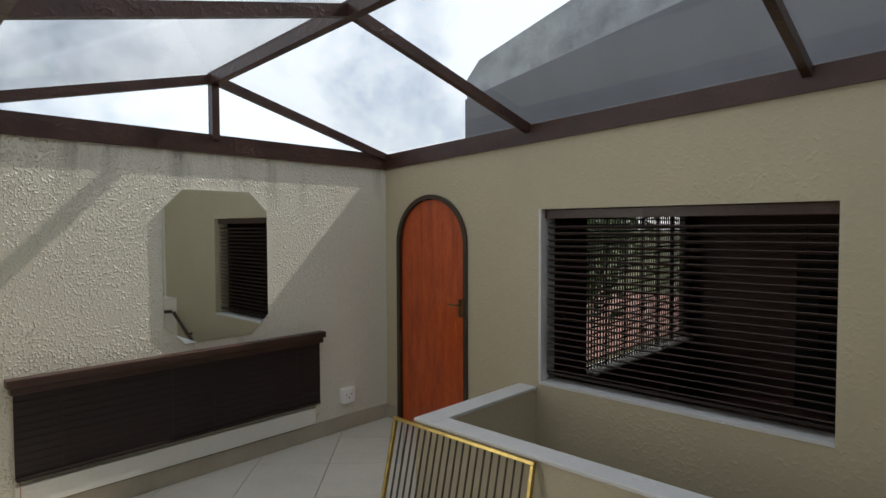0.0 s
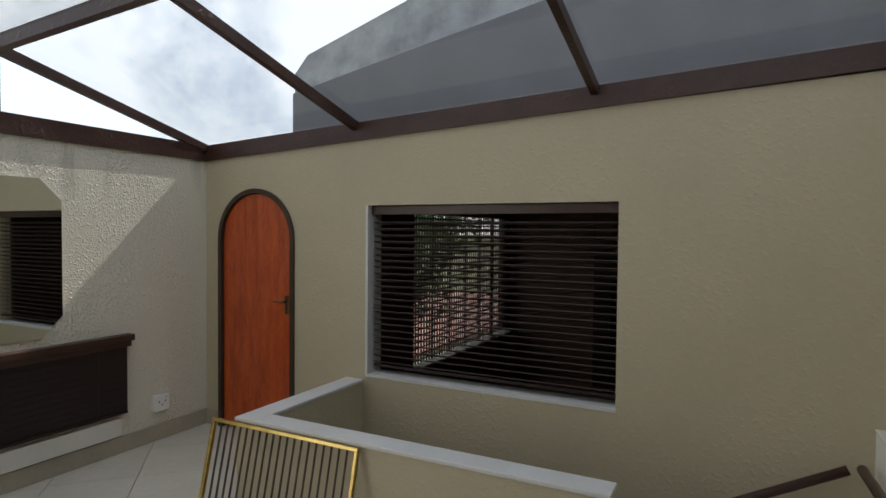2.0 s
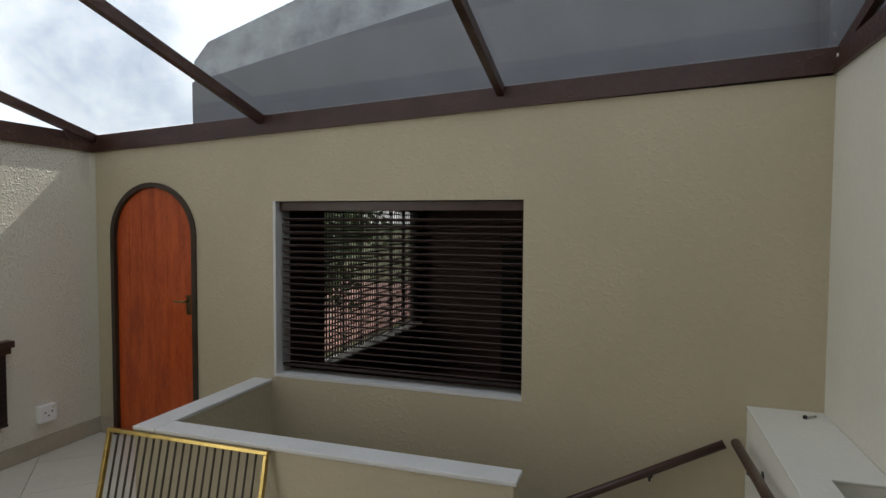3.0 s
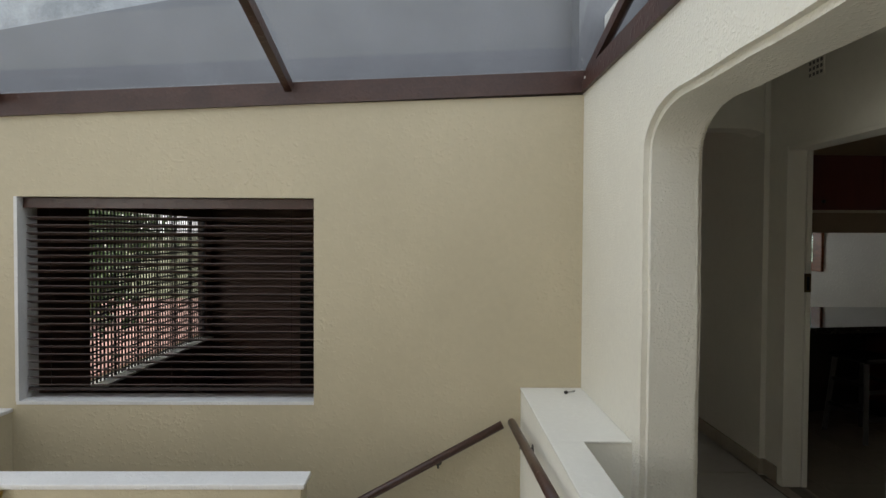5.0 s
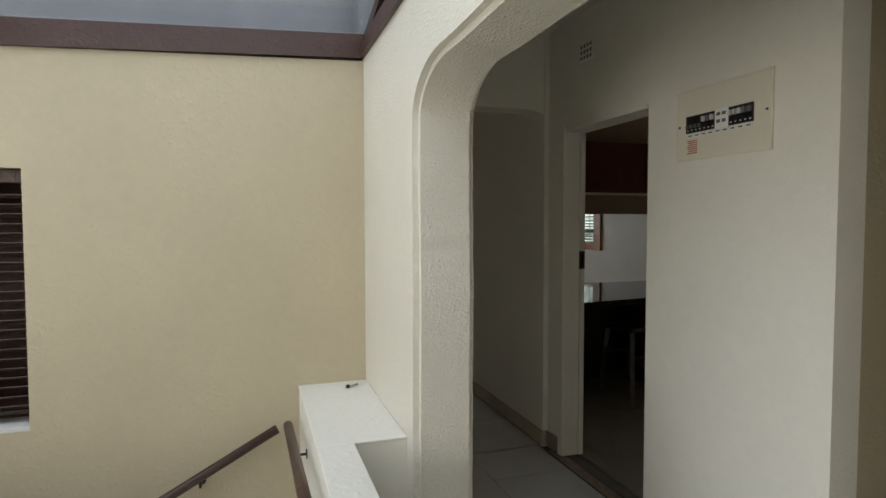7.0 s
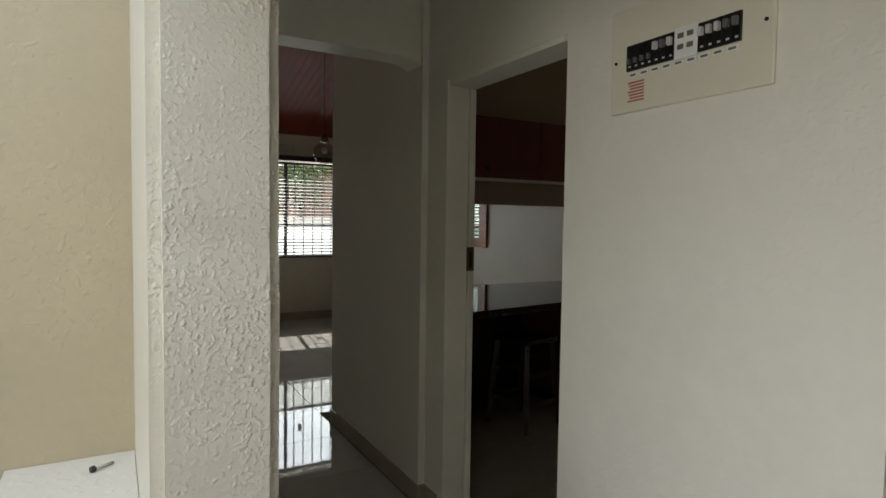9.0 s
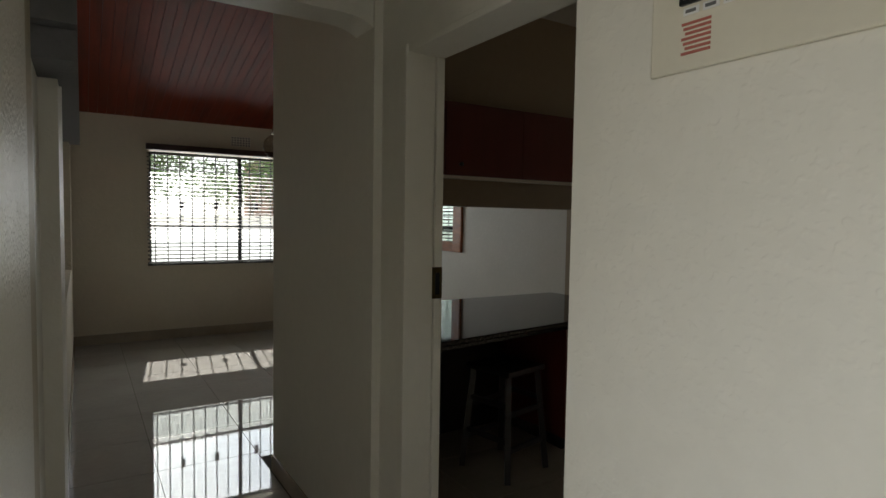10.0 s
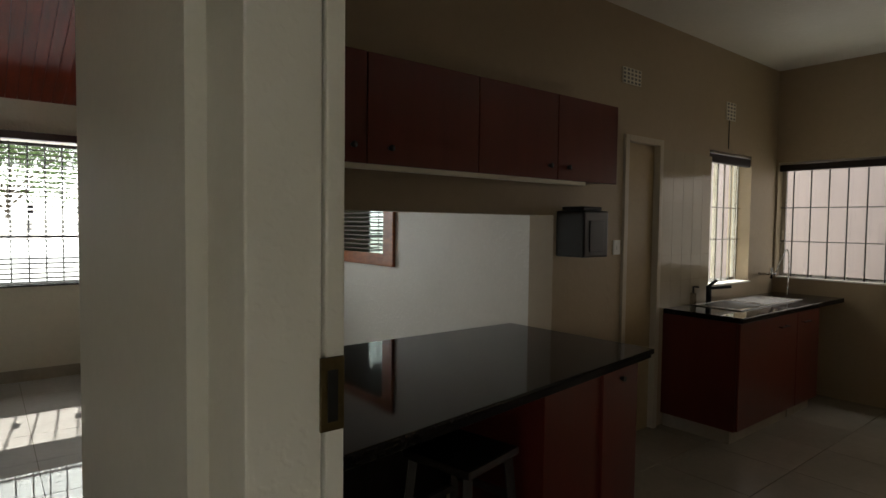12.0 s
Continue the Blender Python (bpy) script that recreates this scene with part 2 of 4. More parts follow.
def prism(pts, axis, a, b):
    """A polygon of two coordinates pushed along an axis from a to b."""
    bm = bmesh.new()
    put = {"x": lambda p, h: (h, p[0], p[1]), "y": lambda p, h: (p[0], h, p[1]), "z": lambda p, h: (p[0], p[1], h)}[axis]
    lo, hi = [bm.verts.new(put(p, a)) for p in pts], [bm.verts.new(put(p, b)) for p in pts]
    bm.faces.new(lo)
    bm.faces.new(hi[::-1])
    for i in range(len(pts)):
        j = (i + 1) % len(pts)
        bm.faces.new((lo[j], lo[i], hi[i], hi[j]))
    bmesh.ops.recalc_face_normals(bm, faces=bm.faces[:])
    return bm


def bar(bm, p, q, w, h):
    """A straight square bar from p to q, w wide across and h high."""
    p, q = Vector(p), Vector(q)
    d = (q - p).normalized()
    side = d.cross(Vector((0, 0, 1)))
    side = side.normalized() if side.length > 1e-3 else Vector((1, 0, 0))
    up = side.cross(d)
    v = [bm.verts.new(e + side * (i * w / 2) + up * (j * h / 2)) for e in (p, q) for i, j in ((-1, -1), (1, -1), (1, 1), (-1, 1))]
    for f in ((3, 2, 1, 0), (4, 5, 6, 7), (0, 1, 5, 4), (1, 2, 6, 5), (2, 3, 7, 6), (3, 0, 4, 7)):
        bm.faces.new([v[i] for i in f])


def rod(bm, p, q, r, seg=12, r2=None):
    p, q = Vector(p), Vector(q)
    m = Matrix.Translation((p + q) / 2) @ (q - p).to_track_quat("Z", "Y").to_matrix().to_4x4()
    bmesh.ops.create_cone(bm, cap_ends=True, segments=seg, radius1=r, radius2=r if r2 is None else r2, depth=(q - p).length, matrix=m)


ROOM_SHIFT = [Vector((0, 0, 0))]  # shift of the present room, chosen to line up with the camera's view


def mesh_of(name, bm, mat, smooth=False, local=False):
    if not local:
        bmesh.ops.translate(bm, verts=bm.verts[:], vec=ROOM_SHIFT[0])
    me = bpy.data.meshes.new(name)
    bm.to_mesh(me)
    bm.free()
    me.materials.append(M[mat] if isinstance(mat, str) else mat)
    if smooth:
        for p in me.polygons:
            p.use_smooth = True
    return me


def part(name, bm, mat, parent, label="", smooth=False):
    """One mesh object under a thing or a part, built in world places."""
    ob = new(name, mesh_of(name, bm, mat, smooth))
    ob.parent = parent
    # a part's own parent stands at its thing's base; a sub-part's parent already lies in world places
    ob.matrix_parent_inverse = Matrix.Translation(-parent.location)
    return tagged(ob, label)


def thing(name, base, label, category, group="", kind=""):
    ob = new(name)
    ob.location = Vector(base) + ROOM_SHIFT[0]
    ob.empty_display_size = 0.1
    return tagged(ob, label, category, group, kind)


def structure(name, bm, mat, label, category="wall", smooth=False):
    return tagged(new(name, mesh_of(name, bm, mat, smooth)), label, category, "", "structure")


def repeat(name, me, places, parent):
    """Alike pieces on one mesh under a parent that stands at the origin."""
    for m in places:
        ob = new(name, me)
        ob.parent = parent
        ob.matrix_basis = Matrix.Translation(-parent.location) @ m
    return parent

# ---- plan ----
XL, XA, XD = -3.53, 1.263, 2.65        # mirror wall, arch wall, switchboard wall
YW, YK, YD = 3.375, 5.30, 9.53        # stair window wall, kitchen back wall, dining window wall
XK = 8.35                              # kitchen end wall
RIDGE = 1.88


def wall_top(x):
    """The roof frame rises gently along x."""
    return 2.13 + 0.0485 * (x - XL)


# ---- large structure: sunroom ----
zl, zr = wall_top(XL), wall_top(XA)
# the opening south of y 0.15 is unseen, made for the added west lamp
structure("wall_west", boxes((XL - 0.22, XL, 0.15, YW, -0.3, zl), (XL - 0.22, XL, -2.6, -2.35, -0.3, 2.55), (XL - 0.22, XL, -2.35, 0.15, -0.3, 0.25), (XL - 0.22, XL, -2.35, 0.15, 2.25, 2.55)), "rough_plaster", "coarsely textured cream plaster wall in raking sun")


def stair_wall():
    # a cream wall with a sloping top, a window and an arched doorway
    bm = bmesh.new()
    y0, y1 = YW, YW + 0.17
    wx0, wx1, wz0, wz1 = -1.965, -0.275, 0.585, 1.755
    dx0, dx1, spring, rad = -3.373, -2.611, 1.508, 0.381

    def pane(pts):
        b = prism(pts, "y", y0, y1)
        me = bpy.data.meshes.new("tmp")
        b.to_mesh(me)
        b.free()
        bm.from_mesh(me)
        bpy.data.meshes.remove(me)
    t = wall_top
    mid = (dx0 + dx1) / 2
    arc = [(mid + rad * math.cos(a), spring + rad * math.sin(a)) for a in [math.pi * i / 20 for i in range(21)]]
    pane([(XL - 0.22, -2.4), (dx0, -2.4), (dx0, spring)] + arc[::-1][1:11] + [(mid, t(mid)), (XL - 0.22, t(XL - 0.22))])
    pane([(dx1, -2.4), (wx0, -2.4), (wx0, t(wx0)), (mid, t(mid))] + arc[::-1][10:20] + [(dx1, spring)])
    pane([(dx0, -2.4), (dx1, -2.4), (dx1, 0), (dx0, 0)])
    pane([(wx0, -2.4), (wx1, -2.4), (wx1, wz0), (wx0, wz0)])
    pane([(wx0, wz1), (wx1, wz1), (wx1, t(wx1)), (wx0, t(wx0))])
    pane([(wx1, -2.4), (XA + 0.24, -2.4), (XA + 0.24, t(XA)), (wx1, t(wx1))])
    return structure("wall_north", bm, "plaster", "cream painted plaster wall with patchy relief")


stair_wall()
structure("window_reveal", boxes((-1.965, -0.275, YW - 0.004, YW + 0.165, 0.57, 0.589), (-1.969, -1.95, YW - 0.003, YW + 0.165, 0.589, 1.755)), "grey_paint", "pale grey painted window reveal and sill", "sill")


def arch_wall():
    """The wall with a wide flat arch and rounded shoulder."""
    y_open, y_end, top = 2.385, -1.2, 2.045
    r = 0.30
    curve = [(y_open - r + r * math.cos(a), top - 0.16 + 0.16 * math.sin(a)) for a in [math.pi / 2 * i / 12 for i in range(13)]]
    rnd = random.Random(12)
    rise = [1.84 - 0.062 * i for i in range(30)]
    uneven = [(y_open + rnd.gauss(0, 0.0022) + 0.004 * math.sin(z * 4.1), z) for z in rise]
    flat = [(y_end + (y_open - r - y_end) * i / 24, top + rnd.gauss(0, 0.002)) for i in range(24)]
    pts = [(YW, -2.4), (YW, zr), (-2.6, zr), (-2.6, -0.3), (y_end, -0.3)] + flat + curve[::-1] + uneven + [(y_open, -0.02), (y_open + 0.1, -2.4)]
    bm = prism(pts, "x", XA, XA + 0.24)
    edges = [e for e in bm.edges if abs(e.verts[0].co.x - e.verts[1].co.x) < 1e-4 and all(v.co.y <= y_open + 0.01 and -0.03 < v.co.z < 2.06 for v in e.verts)]
    bmesh.ops.bevel(bm, geom=edges, offset=0.024, segments=4, affect="EDGES", clamp_overlap=False)
    return structure("wall_arch", bm, "arch_plaster", "thick cream plastered wall with a wide rounded arch")


arch_wall()
structure("wall_south", boxes((XL - 0.22, 4.2, -2.8, -2.6, -0.3, 2.6)), "smooth", "plain cream wall behind the sunroom")
structure("ceiling_south", boxes((XL - 0.22, XA, -2.6, 0.20, 2.52, 2.62)), "white", "white flat ceiling of the open room", "ceiling")
structure("header_south", boxes((XL, XA, 0.16, 0.30, 2.14, 2.52)), "plaster", "cream header beam under the glass roof", "beam")

# floors: screed with tiles laid on it further down
structure("floor_sunroom", boxes((XL, XA, -2.6, 1.70, -0.2, -0.009), (XL, -2.0, 1.70, YW, -0.2, -0.009), (-2.0, -0.10, 1.70, 2.44, -0.2, -0.009), (XA, XD + 0.04, -2.6, 3.80, -0.2, -0.009), (XD + 0.04, 4.2, -2.6, 1.77, -0.2, -0.009), (0.915, XA, 1.70, 2.5, -0.2, -0.009), (-0.10, 0.915, 1.70, 1.95, -0.2, -0.009)), "grout", "grout bed between the glazed floor tiles", "floor")

# ---- stairs down behind the parapet ----
stairs = structure("stairs", boxes((-0.10, 0.915, 1.95, 2.22, -0.4, -0.18), (-0.10, 0.915, 2.22, YW, -0.6, -0.36), *[(-0.10 - 0.27 * (i + 1), -0.10 - 0.27 * i, 2.48, YW, -0.8 - 0.18 * i, -0.54 - 0.18 * i) for i in range(7)]), "tile", "tiled stairs going down under the window", "stairs")
structure("stair_bottom", boxes((-2.0, -0.1, 2.48, YW, -2.4, -2.2)), "grout", "floor at the foot of the stairs", "floor")
parapet = structure("parapet", boxes((-2.12, -1.99, 2.36, YW, -2.2, 0.528), (-1.99, -0.115, 2.36, 2.48, -2.2, 0.528)), "plaster", "cream plastered parapet round the stairwell", "parapet")
structure("parapet_coping", soft(boxes((-2.128, -1.984, 2.352, YW - 0.001, 0.528, 0.55), (-1.984, -0.10, 2.352, 2.488, 0.528, 0.55)), 0.006), "grey_paint", "pale grey painted parapet coping", "parapet")
ledge = boxes((0.915, XA, 2.505, YW, -2.2, 0.66), (0.915, 1.05, 1.70, 2.505, -2.2, 0.66))
structure("stair_ledge", ledge, "smooth", "cream ledge wall beside the stairs", "ledge")
structure("ledge_top", soft(boxes((0.910, XA - 0.001, 2.50, YW - 0.001, 0.66, 0.672), (0.910, 1.055, 1.695, 2.50, 0.66, 0.672)), 0.004), "white", "white painted top of the stair ledge", "ledge")


def handrail(p, q, brackets, out):
    t = thing("handrail", p, "dark brown round wooden handrail on brackets", "handrail", "stair handrails")
    bm = bmesh.new()
    rod(bm, p, q, 0.023, 16)
    part("rail", bm, "beam", t, smooth=True)
    for f in brackets:
        c = Vector(p).lerp(Vector(q), f)
        b = bmesh.new()
        rod(b, c, c + Vector((0, 0, -0.05)), 0.006, 8)
        rod(b, c + Vector((0, 0, -0.05)), c + Vector((0, 0, -0.05)) + Vector(out), 0.006, 8)
        rod(b, c + Vector((0, 0, -0.05)) + Vector(out) * 0.93, c + Vector((0, 0, -0.05)) + Vector(out), 0.022, 10)
        part("bracket", b, "dark_metal", t)
    return t


handrail((0.80, YW - 0.085, 0.485), (-1.6, YW - 0.085, -0.82), (0.15, 0.5, 0.85), (0, 0.085, 0))
handrail((0.852, 3.28, 0.50), (0.852, 1.75, 0.62), (0.22, 0.8), (0.063, 0, 0))

# ---- glass roof ----
roof = thing("glass_roof", (XL, RIDGE, zl), "dark brown timber roof frame glazed with tinted glass", "roof", "", "structure")
APEX, EAVE = 0.49, 0.30


def rz(x, y):
    """Height of the glass roof above a plan point."""
    t = wall_top(x) + 0.11
    return t + (APEX - 0.10) * (1 - abs(y - RIDGE) / (YW - RIDGE))


def eave_beam(name, p, q, side):
    bm = bmesh.new()
    p, q, side = Vector(p), Vector(q), Vector(side)
    bar(bm, p + Vector((0, 0, 0.03)), q + Vector((0, 0, 0.03)), 0.16, 0.06)
    bar(bm, p + side * 0.012 + Vector((0, 0, 0.095)), q + side * 0.012 + Vector((0, 0, 0.095)), 0.13, 0.07)
    part(name, bm, "beam", roof)


eave_beam("eave_beam", (XL - 0.1, YW + 0.06, wall_top(XL - 0.1)), (XA + 0.1, YW + 0.06, wall_top(XA + 0.1)), (0, 1, 0))
eave_beam("eave_beam", (XL - 0.1, 0.36, wall_top(XL - 0.1)), (XA + 0.1, 0.36, wall_top(XA + 0.1)), (0, -1, 0))
eave_beam("eave_beam", (XL - 0.06, 0.40, zl), (XL - 0.06, YW, zl), (-1, 0, 0))
eave_beam("eave_beam", (XA + 0.06, 0.40, zr), (XA + 0.06, YW, zr), (1, 0, 0))
RX = (XL - 0.02, -2.07, -0.42, XA + 0.03)
for x in RX:
    for ye in (YW + 0.02, 2 * RIDGE - YW - 0.02):
        b = bmesh.new()
        bar(b, (x, ye, rz(x, ye)), (x, RIDGE, rz(x, RIDGE)), 0.042, 0.06)
        part("rafter", b, "beam", roof)
b = bmesh.new()
bar(b, (RX[0] - 0.03, RIDGE, rz(RX[0], RIDGE)), (RX[-1] + 0.03, RIDGE, rz(RX[-1], RIDGE)), 0.055, 0.08)
part("ridge_beam", b, "beam", roof)
for x in (RX[0], RX[-1]):
    b = bmesh.new()
    bar(b, (x, RIDGE, wall_top(x) + 0.1), (x, RIDGE, rz(x, RIDGE)), 0.06, 0.05)
    part("post", b, "beam", roof)


def sheet(name, pts, thick, mat, parent):
    """A flat pane of some thickness from its corners."""
    bm = bmesh.new()
    p = [Vector(q) for q in pts]
    n = (p[1] - p[0]).cross(p[2] - p[0]).normalized() * thick
    lo, hi = [bm.verts.new(q) for q in p], [bm.verts.new(q + n) for q in p]
    bm.faces.new(lo[::-1])
    bm.faces.new(hi)
    for i in range(len(p)):
        j = (i + 1) % len(p)
        bm.faces.new((lo[i], lo[j], hi[j], hi[i]))
    ob = part(name, bm, mat, parent)
    ob.visible_shadow = False
    return ob


for x0, x1 in zip(RX, RX[1:]):
    for ye in (YW + 0.02, 2 * RIDGE - YW - 0.02):
        up = 0.036
        c = [(x0, ye, rz(x0, ye) + up), (x1, ye, rz(x1, ye) + up), (x1, RIDGE, rz(x1, RIDGE) + up), (x0, RIDGE, rz(x0, RIDGE) + up)]
        sheet("pane", c if ye > RIDGE else c[::-1], 0.006, "roof_glass", roof)
for x in (RX[0], RX[-1]):
    for ye in (YW, 2 * RIDGE - YW):
        sheet("gable_pane", [(x, ye, wall_top(x) + 0.11), (x, RIDGE, wall_top(x) + 0.11), (x, RIDGE, rz(x, RIDGE))], 0.005, "roof_glass", roof)

# ---- the house beyond the glass roof ----
YM = 3.75
# lit upper band and shadowed lower part are painted as two colours
up = prism([(-3.08, 1.9), (-3.08, 2.91), (-2.94, 3.055), (1.2, 4.29), (1.45, 4.29), (1.45, 1.9)], "y", YM + 0.165, YM + 0.35)
structure("upper_gable_wall", up, "lit_slate", "pale grey gable wall above the glass roof, its lit tone put into the colour", "wall")
sh = prism([(-2.92, 1.9), (-2.92, 2.684), (1.45, 3.50), (1.45, 1.9)], "y", YM - 0.04, YM + 0.16)
structure("upper_wall", sh, "slate", "grey house wall above the glass roof, its shadow put into the colour", "wall")
structure("upper_wall_return", boxes((XA, XA + 0.235, YW + 0.13, YM - 0.045, 2.46, 3.5), (XA + 0.15, XA + 0.235, YW + 0.001, YW + 0.129, 2.46, 2.75), (1.453, XA + 0.235, YM - 0.044, 3.88, 2.46, 2.9)), "slate", "grey return of the upper house wall", "wall")
structure("lounge_roof", boxes((-3.3, 1.6, YW + 0.17, YM - 0.14, 1.98, 2.08), (-3.3, 1.6, YM + 0.25, 8.9, 2.2, 2.3), (-3.3, 1.6, YM - 0.14, YM + 0.25, 1.90, 1.98)), "slate", "flat dark roof over the lounge", "roof")

# ---- lounge seen through the blind ----
LX = -2.86
structure("lounge_walls", boxes((LX - 0.12, LX, YW + 0.17, 5.6, -0.6, 2.2), (LX - 0.12, LX, 5.6, 8.4, -0.6, 0.06), (LX - 0.12, LX, 5.6, 8.4, 1.78, 2.2), (LX - 0.12, LX, 8.4, 8.9, -0.6, 2.2), (LX, 1.3, 8.62, 8.9, -0.6, 2.2), (0.88, 0.98, YW + 0.17, 8.9, -2.4, 2.2)), "lounge_wood", "dark timber lined walls of the lounge", "wall")
structure("lounge_floor", boxes((LX, 1.3, YW + 0.17, 8.9, -0.7, -0.6)), "lounge_wood", "dark lounge floor", "floor")
structure("lounge_sill", boxes((LX - 0.10, LX + 0.10, 5.6, 8.4, 0.06, 0.085)), "white", "white sunlit window sill", "sill")
lw = thing("security_window", (LX, 5.2, 0.085), "tall dark metal security grille window", "window", "", "structure")
for i in range(43):
    y = 5.62 + i * 2.76 / 42
    b = bmesh.new()
    rod(b, (LX - 0.03, y, 0.085), (LX - 0.03, y, 2.2), 0.010 if i % 7 else 0.015, 6)
    part("upright", b, "dark_metal", lw)
for i in range(30):
    b = bmesh.new()
    z = 0.12 + i * 0.07
    rod(b, (LX - 0.03, 5.6, z), (LX - 0.03, 8.4, z), 0.010, 6)
    part("crossbar", b, "dark_metal", lw)
hearth = thing("wall_unit", (-1.1, 8.6, -0.6), "dark wooden wall unit with square panels", "cabinet")
part("body", soft(boxes((-1.5, -0.5, 8.3, 8.618, -0.6, 1.3)), 0.01), "stool", hearth)
for i, z in enumerate((0.05, 0.55)):
    part("panel", soft(boxes((-1.25, -0.75, 8.27, 8.30, z, z + 0.36)), 0.006), "granite", hearth, "glossy dark panel")

# ---- corridor ----
structure("wall_corridor_west", boxes((XA, XA + 0.235, YW, 3.88, -0.3, 2.459), (XA + 0.05, XA + 0.285, 3.88, 4.35, -0.3, 3.6)), "smooth", "cream corridor wall")
structure("corridor_upper_wall", boxes((XA + 0.15, XA + 0.235, -2.6, YW, zr, 2.75)), "slate", "grey coated wall above the arch")
structure("ceiling_corridor", boxes((XA + 0.15, 4.2, -2.6, 1.87, 2.75, 2.85), (XA + 0.15, XD + 0.13, 1.87, 3.90, 2.75, 2.85)), "white", "white corridor ceiling", "ceiling")


def lintel():
    x0, x1, z = XA + 0.3, XD, 2.25
    r = 0.16
    pts = [(x0, z - r)] + [(x0 + r - r * math.cos(a), z - r * 0.55 + r * 0.55 * math.sin(a)) for a in [math.pi / 2 * i / 6 for i in range(7)]]
    pts += [(x1 - r + r * math.sin(a), z - r * 0.55 + r * 0.55 * math.cos(a)) for a in [math.pi / 2 * i / 6 for i in range(7)]]
    pts += [(x1, z - r), (x1, 3.6), (x0, 3.6)]
    return prism(pts, "y", 3.90, 4.06)


ROOM_SHIFT[0] = Vector((-0.07, -0.09, 0))  # the rooms beyond the arch, shifted to fit the camera's view
structure("corridor_lintel", lintel(), "smooth", "cream lintel with rounded shoulders across the corridor", "wall")
structure("floor_dining", boxes((1.3, 5.6, YK + 0.01, YD, -0.2, -0.009), (1.3, XD, 3.9, YK + 0.01, -0.2, -0.009)), "grout", "grout bed under polished dining tiles", "floor")
structure("floor_kitchen", boxes((XD + 0.12, XK, 1.87, YK + 0.01, -0.2, -0.009)), "grout", "grout bed under kitchen tiles", "floor")
KY0, KY1, KZ = 2.867, 3.728, 2.10
dbw = boxes((XD, XD + 0.13, 1.87, KY0, -0.3, 3.1), (XD, XD + 0.13, KY0, KY1, KZ, 3.1), (XD, XD + 0.13, KY1, 3.885, -0.3, 3.1), (XD - 0.035, XD + 0.13, 3.885, 5.24, -0.3, 3.9))
structure("wall_switchboard", dbw, "smooth", "smooth cream wall with the switchboard and kitchen door")
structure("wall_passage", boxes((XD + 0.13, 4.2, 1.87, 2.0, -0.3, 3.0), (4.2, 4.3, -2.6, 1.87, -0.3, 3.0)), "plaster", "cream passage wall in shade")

# kitchen door frame without a door leaf
frame_ = thing("door_frame", (XD, 3.3, 0), "cream painted steel door frame without a leaf", "door frame", "", "structure")
J1, JZ = 3.672, 2.045


part("jamb", soft(boxes((XD - 0.013, XD + 0.106, J1, KY1 - 0.001, 0, JZ + 0.06), (XD + 0.110, XD + 0.142, J1 - 0.006, KY1 - 0.001, 0, JZ + 0.06)), 0.004), "smooth", frame_)
part("jamb", soft(boxes((XD + 0.05, XD + 0.142, KY0 + 0.001, KY0 + 0.016, 0, JZ + 0.028)), 0.003), "smooth", frame_)
part("head", soft(boxes((XD - 0.010, XD + 0.14, KY0 + 0.006, J1 - 0.008, JZ + 0.03, KZ - 0.001)), 0.004), "smooth", frame_)
plate = part("strike_plate", soft(boxes((XD + 0.100, XD + 0.140, J1 - 0.010, J1 - 0.004, 1.21, 1.325)), 0.001), "brass", frame_, "aged brass strike plate")
part("slot", boxes((XD + 0.111, XD + 0.128, J1 - 0.012, J1 - 0.0095, 1.225, 1.305)), "black", plate)
structure("threshold_border", boxes((XD - 0.058, XD + 0.02, KY0, KY1 + 0.06, -0.009, 0.003)), "mosaic", "brown patterned mosaic strip at the kitchen threshold", "floor")

# ---- dining room ----
structure("wall_dining_north", boxes((0.2, 2.355, YD, YD + 0.2, -0.3, 3.6), (2.355, 4.43, YD, YD + 0.2, -0.3, 0.893), (2.355, 4.43, YD, YD + 0.2, 2.25, 3.6), (4.43, 5.6, YD, YD + 0.2, -0.3, 3.6)), "room_white", "cream dining room wall round the window")
structure("wall_dining_east", boxes((5.43, 5.6, YK + 0.17, YD, -0.3, 4.6)), "white", "white dining room side wall")
structure("wall_dining_west", boxes((1.40, 1.58, 4.35, 8.75, -0.3, 0.93), (1.40, 1.58, 8.75, YD, -0.3, 4.6), (1.40, 1.58, 4.35, 8.75, 2.5, 4.6)), "room_white", "cream dining side wall with a low parapet opening")
structure("wall_beyond_parapet", boxes((1.06, 1.16, 3.9, YD, -0.3, 3.0), (1.16, 1.40, 8.75, YD, -0.3, 3.0), (1.16, 1.40, 4.2, 8.75, 2.9, 3.0)), "room_white", "plain cream wall beyond the parapet")
rc = bmesh.new()
for i in range(44):
    x0 = 1.58 + i * (5.43 - 1.58) / 44
    x1 = x0 + (5.43 - 1.58) / 44 - 0.003
    v = [rc.verts.new((x, y, 2.625 + 0.24 * (YD - y) + dz)) for x in (x0, x1) for y in (3.9, YD) for dz in (0, 0.03)]
    for f in ((0, 1, 3, 2), (4, 6, 7, 5), (0, 4, 5, 1), (2, 3, 7, 6), (0, 2, 6, 4), (1, 5, 7, 3)):
        rc.faces.new([v[k] for k in f])
bmesh.ops.recalc_face_normals(rc, faces=rc.faces[:])
structure("ceiling_dining", rc, "red_ceiling", "sloping reddish brown stained board ceiling", "ceiling")
structure("roof_dining", prism([(3.7, 4.08), (YD + 0.36, 2.585), (YD + 0.36, 2.685), (3.7, 4.18)], "x", -0.2, 5.7), "slate", "roof covering with a deep eave", "roof")

